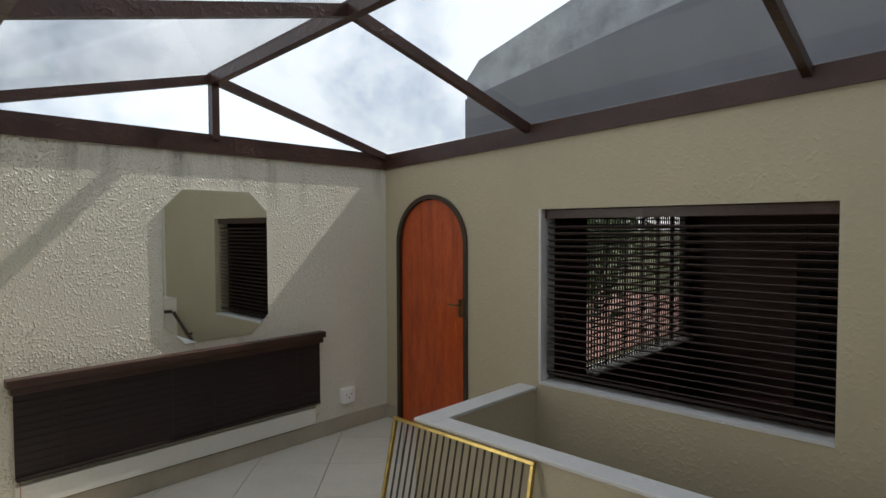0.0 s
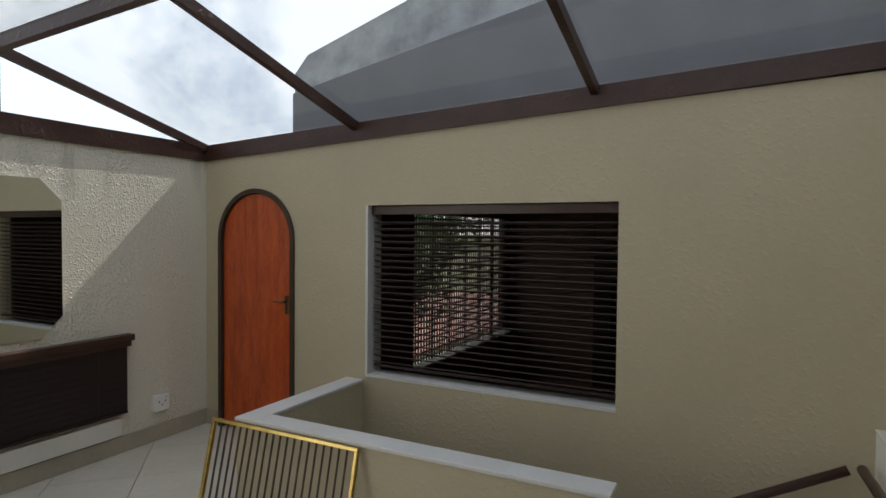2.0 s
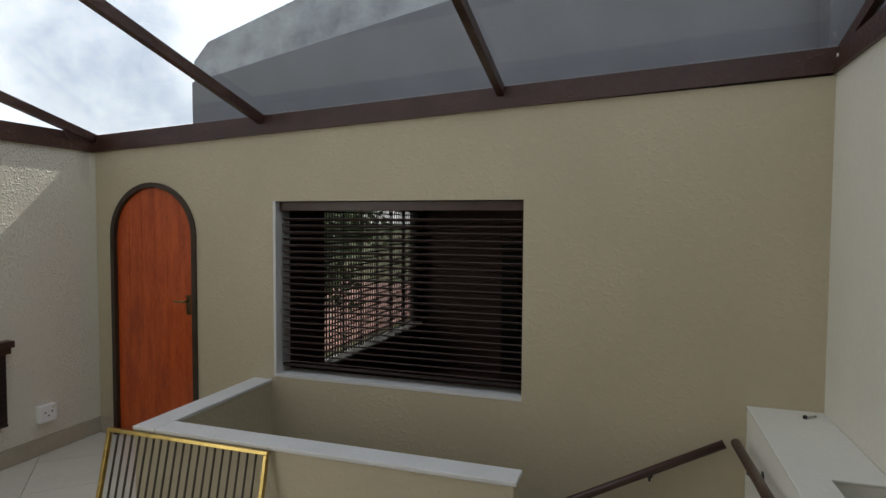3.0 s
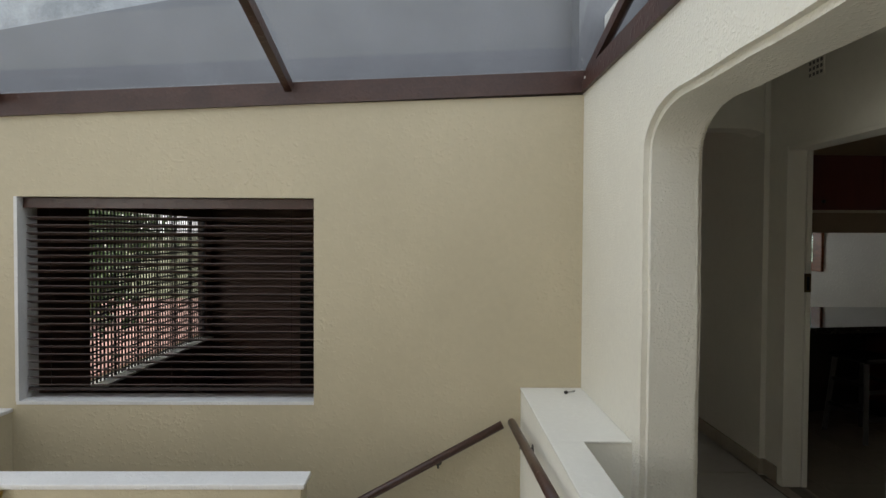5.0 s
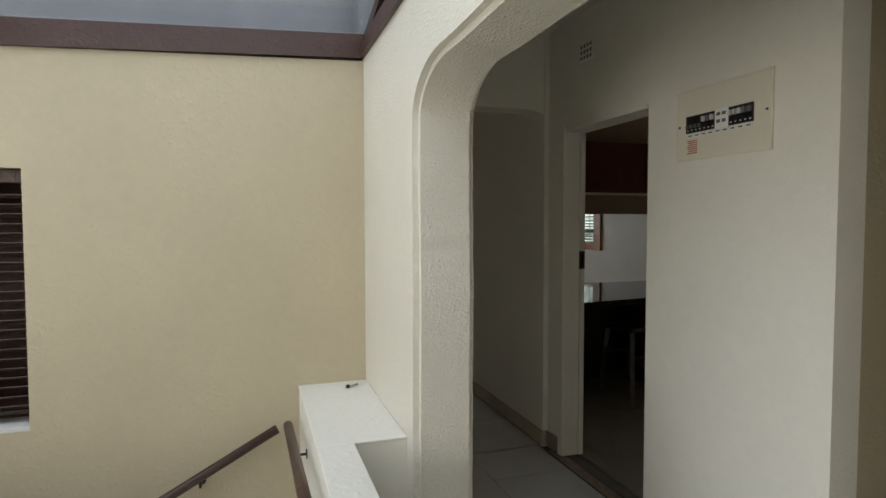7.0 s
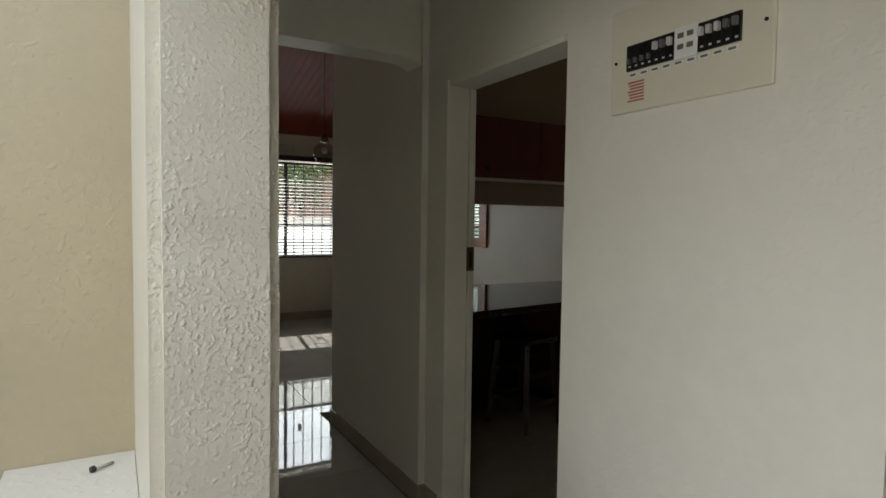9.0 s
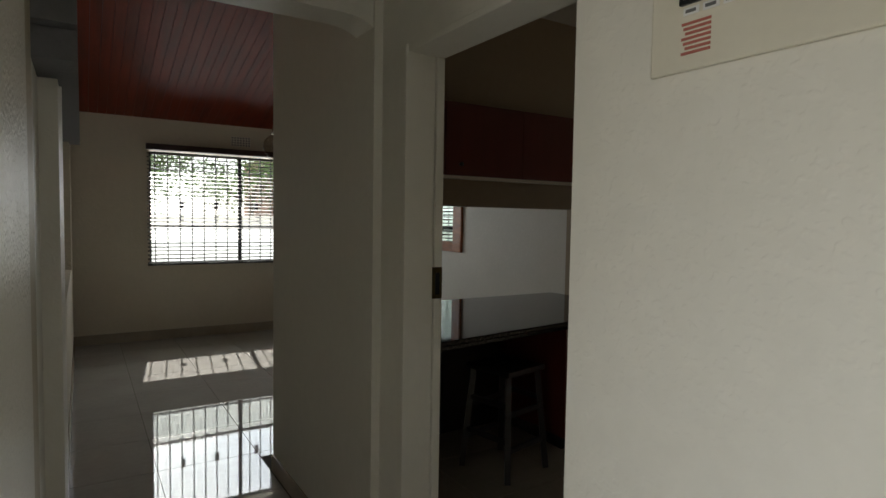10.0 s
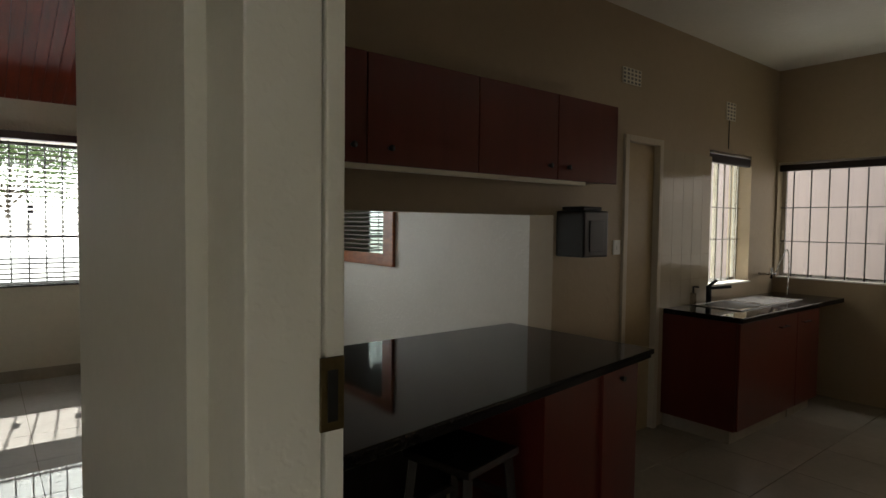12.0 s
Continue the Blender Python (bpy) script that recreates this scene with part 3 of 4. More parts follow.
# ---- kitchen shell ----
HX0, HX1, HZ0, HZ1 = 2.80, 5.14, 0.86, 1.59
kb0, kb1 = YK - 0.03, YK + 0.17
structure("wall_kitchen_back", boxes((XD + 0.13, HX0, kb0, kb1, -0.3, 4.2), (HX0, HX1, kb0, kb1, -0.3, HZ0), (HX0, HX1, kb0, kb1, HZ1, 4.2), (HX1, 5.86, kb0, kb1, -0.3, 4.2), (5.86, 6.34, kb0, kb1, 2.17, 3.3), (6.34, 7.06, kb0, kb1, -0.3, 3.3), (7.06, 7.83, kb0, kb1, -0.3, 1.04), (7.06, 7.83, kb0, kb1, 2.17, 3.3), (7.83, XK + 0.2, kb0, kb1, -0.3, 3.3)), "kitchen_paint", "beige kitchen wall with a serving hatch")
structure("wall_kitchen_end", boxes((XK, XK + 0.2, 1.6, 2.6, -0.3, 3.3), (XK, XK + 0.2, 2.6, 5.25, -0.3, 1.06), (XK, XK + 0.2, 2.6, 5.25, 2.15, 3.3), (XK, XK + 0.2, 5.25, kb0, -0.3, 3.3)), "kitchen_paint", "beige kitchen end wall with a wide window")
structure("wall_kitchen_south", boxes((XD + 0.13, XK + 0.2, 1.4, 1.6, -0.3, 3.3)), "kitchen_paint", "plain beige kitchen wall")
structure("ceiling_kitchen", boxes((XD + 0.13, XK + 0.2, 1.6, kb1, 3.02, 3.12)), "white", "white kitchen ceiling", "ceiling")
structure("closet_behind_door", boxes((5.6, 6.7, 6.2, 6.3, -0.3, 3.2), (6.6, 6.7, kb1, 6.2, -0.3, 3.2), (5.6, 6.7, kb1, 6.3, 3.2, 3.3)), "room_white", "plain wall of the room behind the kitchen door")

# ---- ground and outside ----
ROOM_SHIFT[0] = Vector((0, 0, 0))
g = bmesh.new()
hx0, hx1, hy0, hy1, far = -3.7, 8.55, -2.8, 9.65, 400
for r in ((-far, hx0, -far, far), (hx1, far, -far, far), (hx0, hx1, -far, hy0), (hx0, hx1, hy1, far)):
    g.faces.new([g.verts.new((x, y, -0.25)) for x, y in ((r[0], r[2]), (r[1], r[2]), (r[1], r[3]), (r[0], r[3]))])
bmesh.ops.remove_doubles(g, verts=g.verts[:], dist=1e-4)
structure("ground", g, "lawn", "dry lawn and soil round the house", "ground")
structure("yard_paving", boxes((-3, 16, 9.66, 27, -0.26, -0.22)), "yard_wall", "pale concrete yard in the sun", "pavement")
structure("yard_wall_north", boxes((-6, 20, 27, 27.2, -0.25, 1.5)), "yard_wall", "white sunlit boundary wall", "wall")
# raised to 5 m, above what shows, to block sky light from the kitchen
structure("yard_wall_east", boxes((10.2, 10.4, -2, 9.0, -0.25, 5.0)), "pink_wall", "mauve painted boundary wall of vertical panels, raised to block sky light", "wall")
structure("garden_paving", boxes((-14, -3.8, 5.0, 16.0, -0.27, -0.21)), "paving", "pink brick garden paving", "pavement")


def tree(x, y, h, crown, n, seed, trunk=0.12, label="leafy green garden tree beside the boundary wall"):
    """A trunk with limbs and a crown of many small leaves in clumps."""
    rnd = random.Random(seed)
    t = thing("tree", (x, y, -0.25), label, "tree", "garden trees")
    bm = bmesh.new()
    rod(bm, (x, y, -0.25), (x + 0.1, y, h * 0.6), trunk, 10, trunk * 0.6)
    tips = []
    for i in range(9):
        a = i * 2.4 + rnd.random()
        q = Vector((x + crown * 0.7 * math.cos(a), y + crown * 0.7 * math.sin(a), h * (0.6 + 0.4 * rnd.random())))
        rod(bm, (x + 0.1, y, h * (0.35 + 0.2 * rnd.random())), q, trunk * 0.4, 6, trunk * 0.12)
        tips.append(q)
    part("trunk", bm, "bark", t)
    vs, fs = [], []
    for i in range(n):
        c = rnd.choice(tips)
        p = c + Vector((rnd.gauss(0, crown * 0.28), rnd.gauss(0, crown * 0.28), rnd.gauss(0, crown * 0.24)))
        s = 0.05 + 0.05 * rnd.random()
        u = Vector((rnd.gauss(0, 1), rnd.gauss(0, 1), rnd.gauss(0, 0.5))).normalized() * s
        w = Vector((rnd.gauss(0, 1), rnd.gauss(0, 1), rnd.gauss(0, 1))).cross(u).normalized() * s * 0.5
        k = len(vs)
        vs += [p - u, p + w, p + u, p - w]
        fs.append((k, k + 1, k + 2, k + 3))
    me = bpy.data.meshes.new("crown")
    me.from_pydata(vs, [], fs)
    me.materials.append(M["leaf"])
    ob = new("crown", me)
    ob.parent = t
    ob.matrix_parent_inverse = Matrix.Translation(-t.location)
    tagged(ob, "", "", "", "stuff")
    return t


tree(3.0, 29.5, 4.6, 2.6, 9000, 3)
tree(8.2, 29.0, 4.4, 2.2, 6000, 4)
tree(-5.4, 7.6, 1.3, 1.3, 7000, 5, 0.07, "dense green garden shrub on brick paving")
tree(-7.5, 12.0, 2.0, 1.8, 7000, 6, 0.1, "leafy green garden tree by the brick paving")
tree(-9.5, 9.0, 2.0, 1.8, 5000, 8, 0.1, "leafy green garden tree by the brick paving")
tree(-7.0, 10.0, 2.1, 1.5, 9000, 11, 0.1, "leafy green garden tree by the brick paving")
tree(-10.5, 12.5, 2.1, 2.0, 9000, 12, 0.1, "leafy green garden tree by the brick paving")
tree(-9.6, 15.5, 3.5, 1.2, 2500, 9, 0.12, "tall leafy tree far behind the sunroom")
structure("neighbour_house", boxes((9.5, 18, 30, 36, -0.25, 4.4)), "paving", "brick house far behind the boundary wall", "house")
structure("garden_wall", boxes((-12, -11.8, 4, 18, -0.25, 1.7)), "pink_wall", "mauve garden boundary wall", "wall")


# ---- venetian blinds ----
def blind(name_label, x0, x1, y, z0, z1, pitch, width, tilt, head=0.06, cords=3, mat="slat"):
    """A blind with its slats along x. tilt: a function of height, in degrees."""
    t = thing("venetian_blind", ((x0 + x1) / 2, y, z0), name_label, "blind", "venetian blinds")
    part("headrail", soft(boxes((x0 - 0.01, x1 + 0.01, y - 0.03, y + 0.035, z1 - head, z1)), 0.004), "beam", t)
    n = int((z1 - head - z0) / pitch)
    me = mesh_of("slat", boxes(((x0 - x1) / 2, (x1 - x0) / 2, -width / 2, width / 2, -0.0014, 0.0014)), mat, local=True)
    rnd = random.Random(n)
    for i in range(n):
        z = z0 + 0.02 + i * pitch
        ob = new("slat", me)
        ob.parent = t
        ob.matrix_basis = Matrix.Translation(ROOM_SHIFT[0] - t.location) @ pose((x0 + x1) / 2, y, z, tilt(z) + rnd.gauss(0, 1.2), rnd.gauss(0, 0.08), 0)
    part("bottom_rail", soft(boxes((x0, x1, y - 0.014, y + 0.014, z0 - 0.012, z0 + 0.006)), 0.003), "slat", t)
    for i in range(cords):
        x = x0 + (x1 - x0) * (0.08 + 0.84 * i / (cords - 1))
        b = bmesh.new()
        rod(b, (x, y - 0.012, z0), (x, y - 0.012, z1 - head), 0.0012, 5)
        part("cord", b, "slat", t)
    return t


blind("dark brown open venetian blind in the stairwell window", -1.94, -0.285, YW + 0.075, 0.645, 1.752, 0.044, 0.040, lambda z: -24, mat="lit_slat")
ROOM_SHIFT[0] = Vector((-0.07, -0.09, 0))
blind("dark open venetian blind before the dining window", 2.33, 4.46, YD - 0.045, 0.905, 2.325, 0.046, 0.030, lambda z: 26, 0.07)

ROOM_SHIFT[0] = Vector((0, 0, 0))

# closed blind on the mirror wall
cb = thing("closed_blind", (XL + 0.03, 1.7, 0.28), "closed dark brown slatted blind under a pelmet", "blind")
part("pelmet", soft(boxes((XL + 0.001, XL + 0.075, 0.70, 2.695, 0.795, 0.84)), 0.006), "beam", cb)
part("valance", soft(boxes((XL + 0.002, XL + 0.060, 0.715, 2.68, 0.755, 0.794)), 0.005), "beam", cb)
slat_me = mesh_of("slat", boxes((-0.0015, 0.0015, -0.965, 0.965, -0.026, 0.026)), "slat", local=True)
for i in range(11):
    ob = new("slat", slat_me)
    ob.parent = cb
    ob.matrix_basis = Matrix.Translation(-cb.location) @ pose(XL + 0.034, 1.695, 0.318 + i * 0.041, 0, 5, 0)
part("bottom_rail", soft(boxes((XL + 0.018, XL + 0.05, 0.735, 2.655, 0.284, 0.304)), 0.003), "slat", cb)
for y in (0.95, 1.55, 1.82, 2.45):
    b = bmesh.new()
    rod(b, (XL + 0.041, y, 0.28), (XL + 0.041, y, 0.755), 0.0015, 5)
    part("cord", b, "frame_dark", cb)
b = bmesh.new()
rod(b, (XL + 0.045, 0.75, 0.10), (XL + 0.045, 0.75, 0.30), 0.002, 6)
rod(b, (XL + 0.045, 0.75, 0.06), (XL + 0.045, 0.75, 0.11), 0.010, 8, 0.006)
part("tassel", b, "pine", cb)
structure("low_sill", soft(boxes((XL, XL + 0.035, 0.73, 2.62, 0.13, 0.255)), 0.006), "white", "cream sill band under the closed blind", "sill")

# octagonal mirror
mir = thing("mirror", (XL, 1.88, 0.88), "frameless octagonal wall mirror on rough plaster", "mirror")
c = 0.13
my0, my1, mz0, mz1 = 1.52, 2.24, 0.89, 1.885
part("glass", prism([(my0 + c, mz0), (my1 - c, mz0), (my1, mz0 + c), (my1, mz1 - c), (my1 - c, mz1), (my0 + c, mz1), (my0, mz1 - c), (my0, mz0 + c)], "x", XL + 0.003, XL + 0.011), mirror_mat, mir)

# wall socket
so = thing("wall_socket", (XL, 2.93, 0.22), "white plastic power socket on the plaster wall", "socket")
part("box", soft(boxes((XL + 0.001, XL + 0.045, 2.87, 2.99, 0.225, 0.345)), 0.006), "plastic_white", so)
for y, z in ((2.905, 0.295), (2.93, 0.27), (2.955, 0.295)):
    b = bmesh.new()
    rod(b, (XL + 0.0445, y, z), (XL + 0.0465, y, z), 0.006, 8)
    part("hole", b, "black", so)
part("switch", soft(boxes((XL + 0.044, XL + 0.050, 2.955, 2.975, 0.315, 0.335)), 0.002), "plastic", so)

# arched door
door = thing("door", (-2.975, YW, 0), "closed arched door of varnished reddish wood", "door", "", "structure")


def arched(x0, x1, spring, z0=0.0, n=22):
    m, r = (x0 + x1) / 2, (x1 - x0) / 2
    return [(x1, z0)] + [(m + r * math.cos(math.pi * i / n), spring + r * math.sin(math.pi * i / n)) for i in range(n + 1)] + [(x0, z0)]


outer, inner_ = arched(-3.381, -2.603, 1.508), arched(-3.346, -2.638, 1.508)
fb = bmesh.new()
for y_a, y_b in ((YW - 0.018, YW + 0.10),):
    rings = [[fb.verts.new((p[0], y, p[1])) for p in ring] for y in (y_a, y_b) for ring in (outer, inner_)]
    for i in range(len(outer) - 1):
        for a, c2 in ((0, 1), (3, 2), (2, 0), (1, 3)):
            fb.faces.new((rings[a][i], rings[a][i + 1], rings[c2][i + 1], rings[c2][i]))
bmesh.ops.recalc_face_normals(fb, faces=fb.faces[:])
part("frame", fb, "frame_dark", door, "dark stained arched frame")
x0, w = -3.343, (2 * 0.351) / 6
for i in range(6):
    xa, xb = x0 + i * w, x0 + (i + 1) * w - 0.0015
    top = lambda x: 1.508 + math.sqrt(max(0, 0.351 ** 2 - (x + 2.992) ** 2))
    pts = [(xa, 0.008), (xb, 0.008)] + [(xb + (xa - xb) * k / 6, top(xb + (xa - xb) * k / 6)) for k in range(7)]
    part("board", prism(pts, "y", YW + 0.012, YW + 0.05), "door", door)
hd = part("handle_plate", soft(boxes((-2.705, -2.668, YW + 0.004, YW + 0.013, 0.95, 1.09)), 0.003), "brass", door, "aged brass lever handle")
b = bmesh.new()
rod(b, (-2.687, YW - 0.035, 1.045), (-2.687, YW + 0.008, 1.045), 0.008, 10)
rod(b, (-2.680, YW - 0.035, 1.045), (-2.775, YW - 0.035, 1.045), 0.0075, 10)
part("lever", b, "brass", hd, smooth=True)

# leaning gold grille panel
gp = thing("grille_panel", (-1.85, 2.25, 0), "gold framed panel of thin dark bars leaning on the parapet", "panel")
gm = pose(0, 2.215, 0.0, -13, 0, 0)


def lean(bm):
    bmesh.ops.transform(bm, matrix=gm, verts=bm.verts[:])
    return bm


gx0, gx1, gz = -2.27, -1.285, 0.545
part("top_rail", lean(soft(boxes((gx0, gx1, -0.012, 0.012, gz - 0.02, gz)), 0.003)), "gold", gp)
part("bottom_rail", lean(soft(boxes((gx0, gx1, -0.012, 0.012, 0, 0.02)), 0.003)), "gold", gp)
for xx in (gx0, gx1 - 0.02):
    part("side_rail", lean(soft(boxes((xx, xx + 0.02, -0.012, 0.012, 0.02, gz - 0.02)), 0.003)), "gold", gp)
n = 20
for i in range(n):
    xx = gx0 + 0.022 + i * (gx1 - gx0 - 0.04) / n
    part("rib", lean(boxes((xx + 0.044, xx + 0.0485, -0.006, 0.006, 0.02, gz - 0.02))), "grille_dark", gp)

ROOM_SHIFT[0] = Vector((-0.07, -0.09, 0))

# ---- switchboard and corridor details ----
db = thing("switchboard", (XD, 2.39, 1.785), "ivory switchboard cover with black breakers", "switchboard")
part("cover", soft(boxes((XD - 0.014, XD - 0.001, 2.13, 2.645, 1.785, 2.095)), 0.004), "plastic", db)
for i in range(15):
    ya = 2.578 - i * 0.0245
    if 7 <= i <= 9:
        continue
    br = part("breaker", soft(boxes((XD - 0.022, XD - 0.013, ya - 0.0235, ya, 1.905, 1.98)), 0.002), "black", db, "black circuit breaker")
    part("toggle", boxes((XD - 0.034, XD - 0.0215, ya - 0.018, ya - 0.006, 1.945, 1.966) if i > 3 else (XD - 0.031, XD - 0.0215, ya - 0.016, ya - 0.008, 1.925, 1.940)), "grey_paint" if i in (4, 6, 10, 11, 12) else "grey_print", br)
    part("rating_mark", boxes((XD - 0.0235, XD - 0.0215, ya - 0.018, ya - 0.010, 1.914, 1.919)), "grey_paint", br)
pm_ = part("earth_leakage_unit", soft(boxes((XD - 0.024, XD - 0.013, 2.333, 2.406, 1.90, 1.985)), 0.003), "plastic_white", db, "white earth leakage unit")
for ya, za in ((2.345, 1.955), (2.375, 1.955), (2.345, 1.925), (2.375, 1.925)):
    part("button", boxes((XD - 0.027, XD - 0.0235, ya, ya + 0.018, za, za + 0.013)), "grey_print", pm_)
for i in range(9):
    ya = 2.572 - i * 0.040
    part("label_strip", boxes((XD - 0.0155, XD - 0.0138, ya - 0.032, ya, 1.886, 1.900)), "plastic_white", db)
    part("label_mark", boxes((XD - 0.0165, XD - 0.0152, ya - 0.026, ya - 0.005, 1.890, 1.896)), "grey_print", db)
for i in range(7):
    part("notice_line", boxes((XD - 0.0155, XD - 0.0138, 2.515, 2.575 - 0.004 * (i % 3), 1.868 - i * 0.009, 1.873 - i * 0.009)), "red_print", db)
for ya, za in ((2.625, 1.94), (2.15, 1.94)):
    b = bmesh.new()
    rod(b, (XD - 0.0175, ya, za), (XD - 0.0135, ya, za), 0.005, 8)
    part("screw", b, "dark_metal", db)


def airbrick(place, along, w, h, nx, nz, mat="smooth"):
    """A ventilation brick with rows of small square holes; along is its width's direction."""
    p, a = Vector(place), Vector(along)
    out = Vector((a.y, -a.x, 0))
    t = thing("air_vent", p, "cream ventilation brick with small square holes", "vent", "air vents")

    def blk(u0, u1, d0, d1, z0, z1):
        q = [p + a * u + out * d for u in (u0, u1) for d in (d0, d1)]
        return (min(k.x for k in q), max(k.x for k in q), min(k.y for k in q), max(k.y for k in q), p.z + z0, p.z + z1)
    part("plate", boxes(blk(-w / 2, w / 2, 0.001, 0.010, 0, h)), mat, t)
    for i in range(nx):
        for j in range(nz):
            u, z = -w / 2 + (i + 0.5) * w / nx, (j + 0.5) * h / nz
            part("hole", boxes(blk(u - 0.28 * w / nx, u + 0.28 * w / nx, 0.0095, 0.0115, z - 0.28 * h / nz, z + 0.28 * h / nz)), "grey_print", t)
    return t


airbrick((XD, 3.43, 2.46), (0, -1, 0), 0.13, 0.10, 4, 3)
airbrick((3.40, YD, 2.37), (1, 0, 0), 0.24, 0.12, 7, 4)
airbrick((5.925, kb0, 2.515), (1, 0, 0), 0.22, 0.11, 5, 4, "room_white")
airbrick((7.39, kb0, 2.44), (1, 0, 0), 0.16, 0.15, 3, 5, "room_white")

# skirtings
sk = lambda name, *a: structure(name, soft(boxes(*a), 0.004), "skirting", "beige tile skirting", "skirting")
ROOM_SHIFT[0] = Vector((0, 0, 0))
sk("baseboard_west", (XL, XL + 0.012, -2.6, YW, 0, 0.12))
sk("baseboard_north", (XL + 0.012, -3.39, YW - 0.012, YW, 0, 0.12), (-2.59, -2.14, YW - 0.012, YW, 0, 0.12))
ROOM_SHIFT[0] = Vector((-0.07, -0.09, 0))
sk("baseboard_corridor", (XD - 0.012, XD, 1.87, KY0, 0, 0.10), (XD - 0.012, XD, KY1, 3.884, 0, 0.10), (XD - 0.047, XD - 0.035, 3.885, 5.24, 0, 0.10), (XD - 0.047, XD - 0.013, 3.873, 3.884, 0, 0.10))
sk("baseboard_dining", (1.58, 5.43, YD - 0.012, YD, 0, 0.11), (1.58, 1.592, 4.35, YD - 0.012, 0, 0.11), (5.418, 5.43, YK + 0.17, YD - 0.012, 0, 0.11))


# ---- windows with security bars ----
def window_y(name, x0, x1, z0, z1, y, mullions, transoms, bars, rails, label, dark=True, obscured=0.0):
    t = thing(name, ((x0 + x1) / 2, y, z0), label, "window", "", "structure")
    mt = "dark_metal" if dark else "steel"
    part("frame", boxes((x0, x0 + 0.03, y, y + 0.03, z0, z1), (x1 - 0.03, x1, y, y + 0.03, z0, z1), (x0 + 0.03, x1 - 0.03, y, y + 0.03, z0, z0 + 0.03), (x0 + 0.03, x1 - 0.03, y, y + 0.03, z1 - 0.03, z1)), mt, t)
    for x in mullions:
        part("mullion", boxes((x - 0.02, x + 0.02, y, y + 0.03, z0 + 0.03, z1 - 0.03)), mt, t)
    for z in transoms:
        part("transom", boxes((x0 + 0.03, x1 - 0.03, y - 0.002, y + 0.028, z - 0.02, z + 0.02)), mt, t)
    ob = part("pane", boxes((x0 + 0.03, x1 - 0.03, y + 0.012, y + 0.016, max(z0 + 0.03, obscured), z1 - 0.03)), "pane", t)
    ob.visible_shadow = False
    if obscured:
        part("obscured_pane", boxes((x0 + 0.03, x1 - 0.03, y + 0.012, y + 0.016, z0 + 0.03, obscured - 0.001)), "frosted", t, "frosted lower glass pane")
    for i in range(bars):
        x = x0 + (x1 - x0) * (i + 0.5) / bars
        b = bmesh.new()
        rod(b, (x, y - 0.03, z0), (x, y - 0.03, z1), 0.008, 6)
        part("bar", b, mt, t)
    for z in rails:
        b = bmesh.new()
        rod(b, (x0, y - 0.03, z), (x1, y - 0.03, z), 0.005, 6)
        part("rail", b, mt, t)
    return t


window_y("window_dining", 2.357, 4.428, 0.895, 2.248, YD + 0.13, (3.42,), (1.345,), 15, (), "dark steel framed dining window with burglar bars", obscured=1.345)
window_y("window_sink", 7.062, 7.828, 1.042, 2.168, kb0 + 0.12, (7.45,), (), 6, (1.42, 1.70), "steel framed kitchen window with burglar bars", False)
for x in (2.72, 3.12, 3.62, 4.1):
    part("latch", soft(boxes((x - 0.025, x + 0.025, YD + 0.10, YD + 0.128, 1.57, 1.68)), 0.004), "dark_metal", bpy.data.objects["window_dining"])
we = thing("window_end", (XK, 3.9, 1.06), "wide kitchen window with dark upright burglar bars", "window", "", "structure")
part("frame", boxes((XK + 0.10, XK + 0.13, 2.602, 2.64, 1.062, 2.148), (XK + 0.10, XK + 0.13, 5.21, 5.248, 1.062, 2.148), (XK + 0.10, XK + 0.13, 2.64, 5.21, 1.062, 1.09), (XK + 0.10, XK + 0.13, 2.64, 5.21, 2.12, 2.148)), "steel", we)
ob = part("pane", boxes((XK + 0.112, XK + 0.116, 2.64, 5.21, 1.09, 2.12)), "pane", we)
ob.visible_shadow = False
for i in range(17):
    y = 5.13 - i * 0.148
    b = bmesh.new()
    rod(b, (XK + 0.06, y, 1.062), (XK + 0.06, y, 2.148), 0.0065, 6)
    part("bar", b, "dark_metal", we)
for z in (1.40, 1.72):
    b = bmesh.new()
    rod(b, (XK + 0.06, 2.61, z), (XK + 0.06, 5.24, z), 0.0045, 6)
    part("rail", b, "dark_metal", we)
rb = thing("rolled_blind", (XK, 3.9, 2.07), "dark blind drawn up at the kitchen window top", "blind", "drawn-up blinds")
part("folded_slat_pack", soft(boxes((XK + 0.005, XK + 0.05, 2.61, 5.24, 2.065, 2.125)), 0.006), "slat", rb)
part("headrail", soft(boxes((XK + 0.004, XK + 0.052, 2.605, 5.245, 2.127, 2.147)), 0.003), "steel", rb)
rb = thing("rolled_blind", (7.5, kb0, 2.09), "dark blind drawn up over the sink window", "blind", "drawn-up blinds")
part("folded_slat_pack", soft(boxes((7.07, 7.82, kb0 + 0.005, kb0 + 0.05, 2.07, 2.14)), 0.006), "slat", rb)
part("headrail", soft(boxes((7.065, 7.825, kb0 + 0.004, kb0 + 0.052, 2.142, 2.166)), 0.003), "steel", rb)
structure("kitchen_sills", soft(boxes((7.05, 7.84, kb0 - 0.02, kb0 + 0.10, 1.030, 1.045), (XK - 0.03, XK + 0.08, 2.59, 5.23, 1.050, 1.063)), 0.003), "white", "white window sills in the kitchen", "sill")

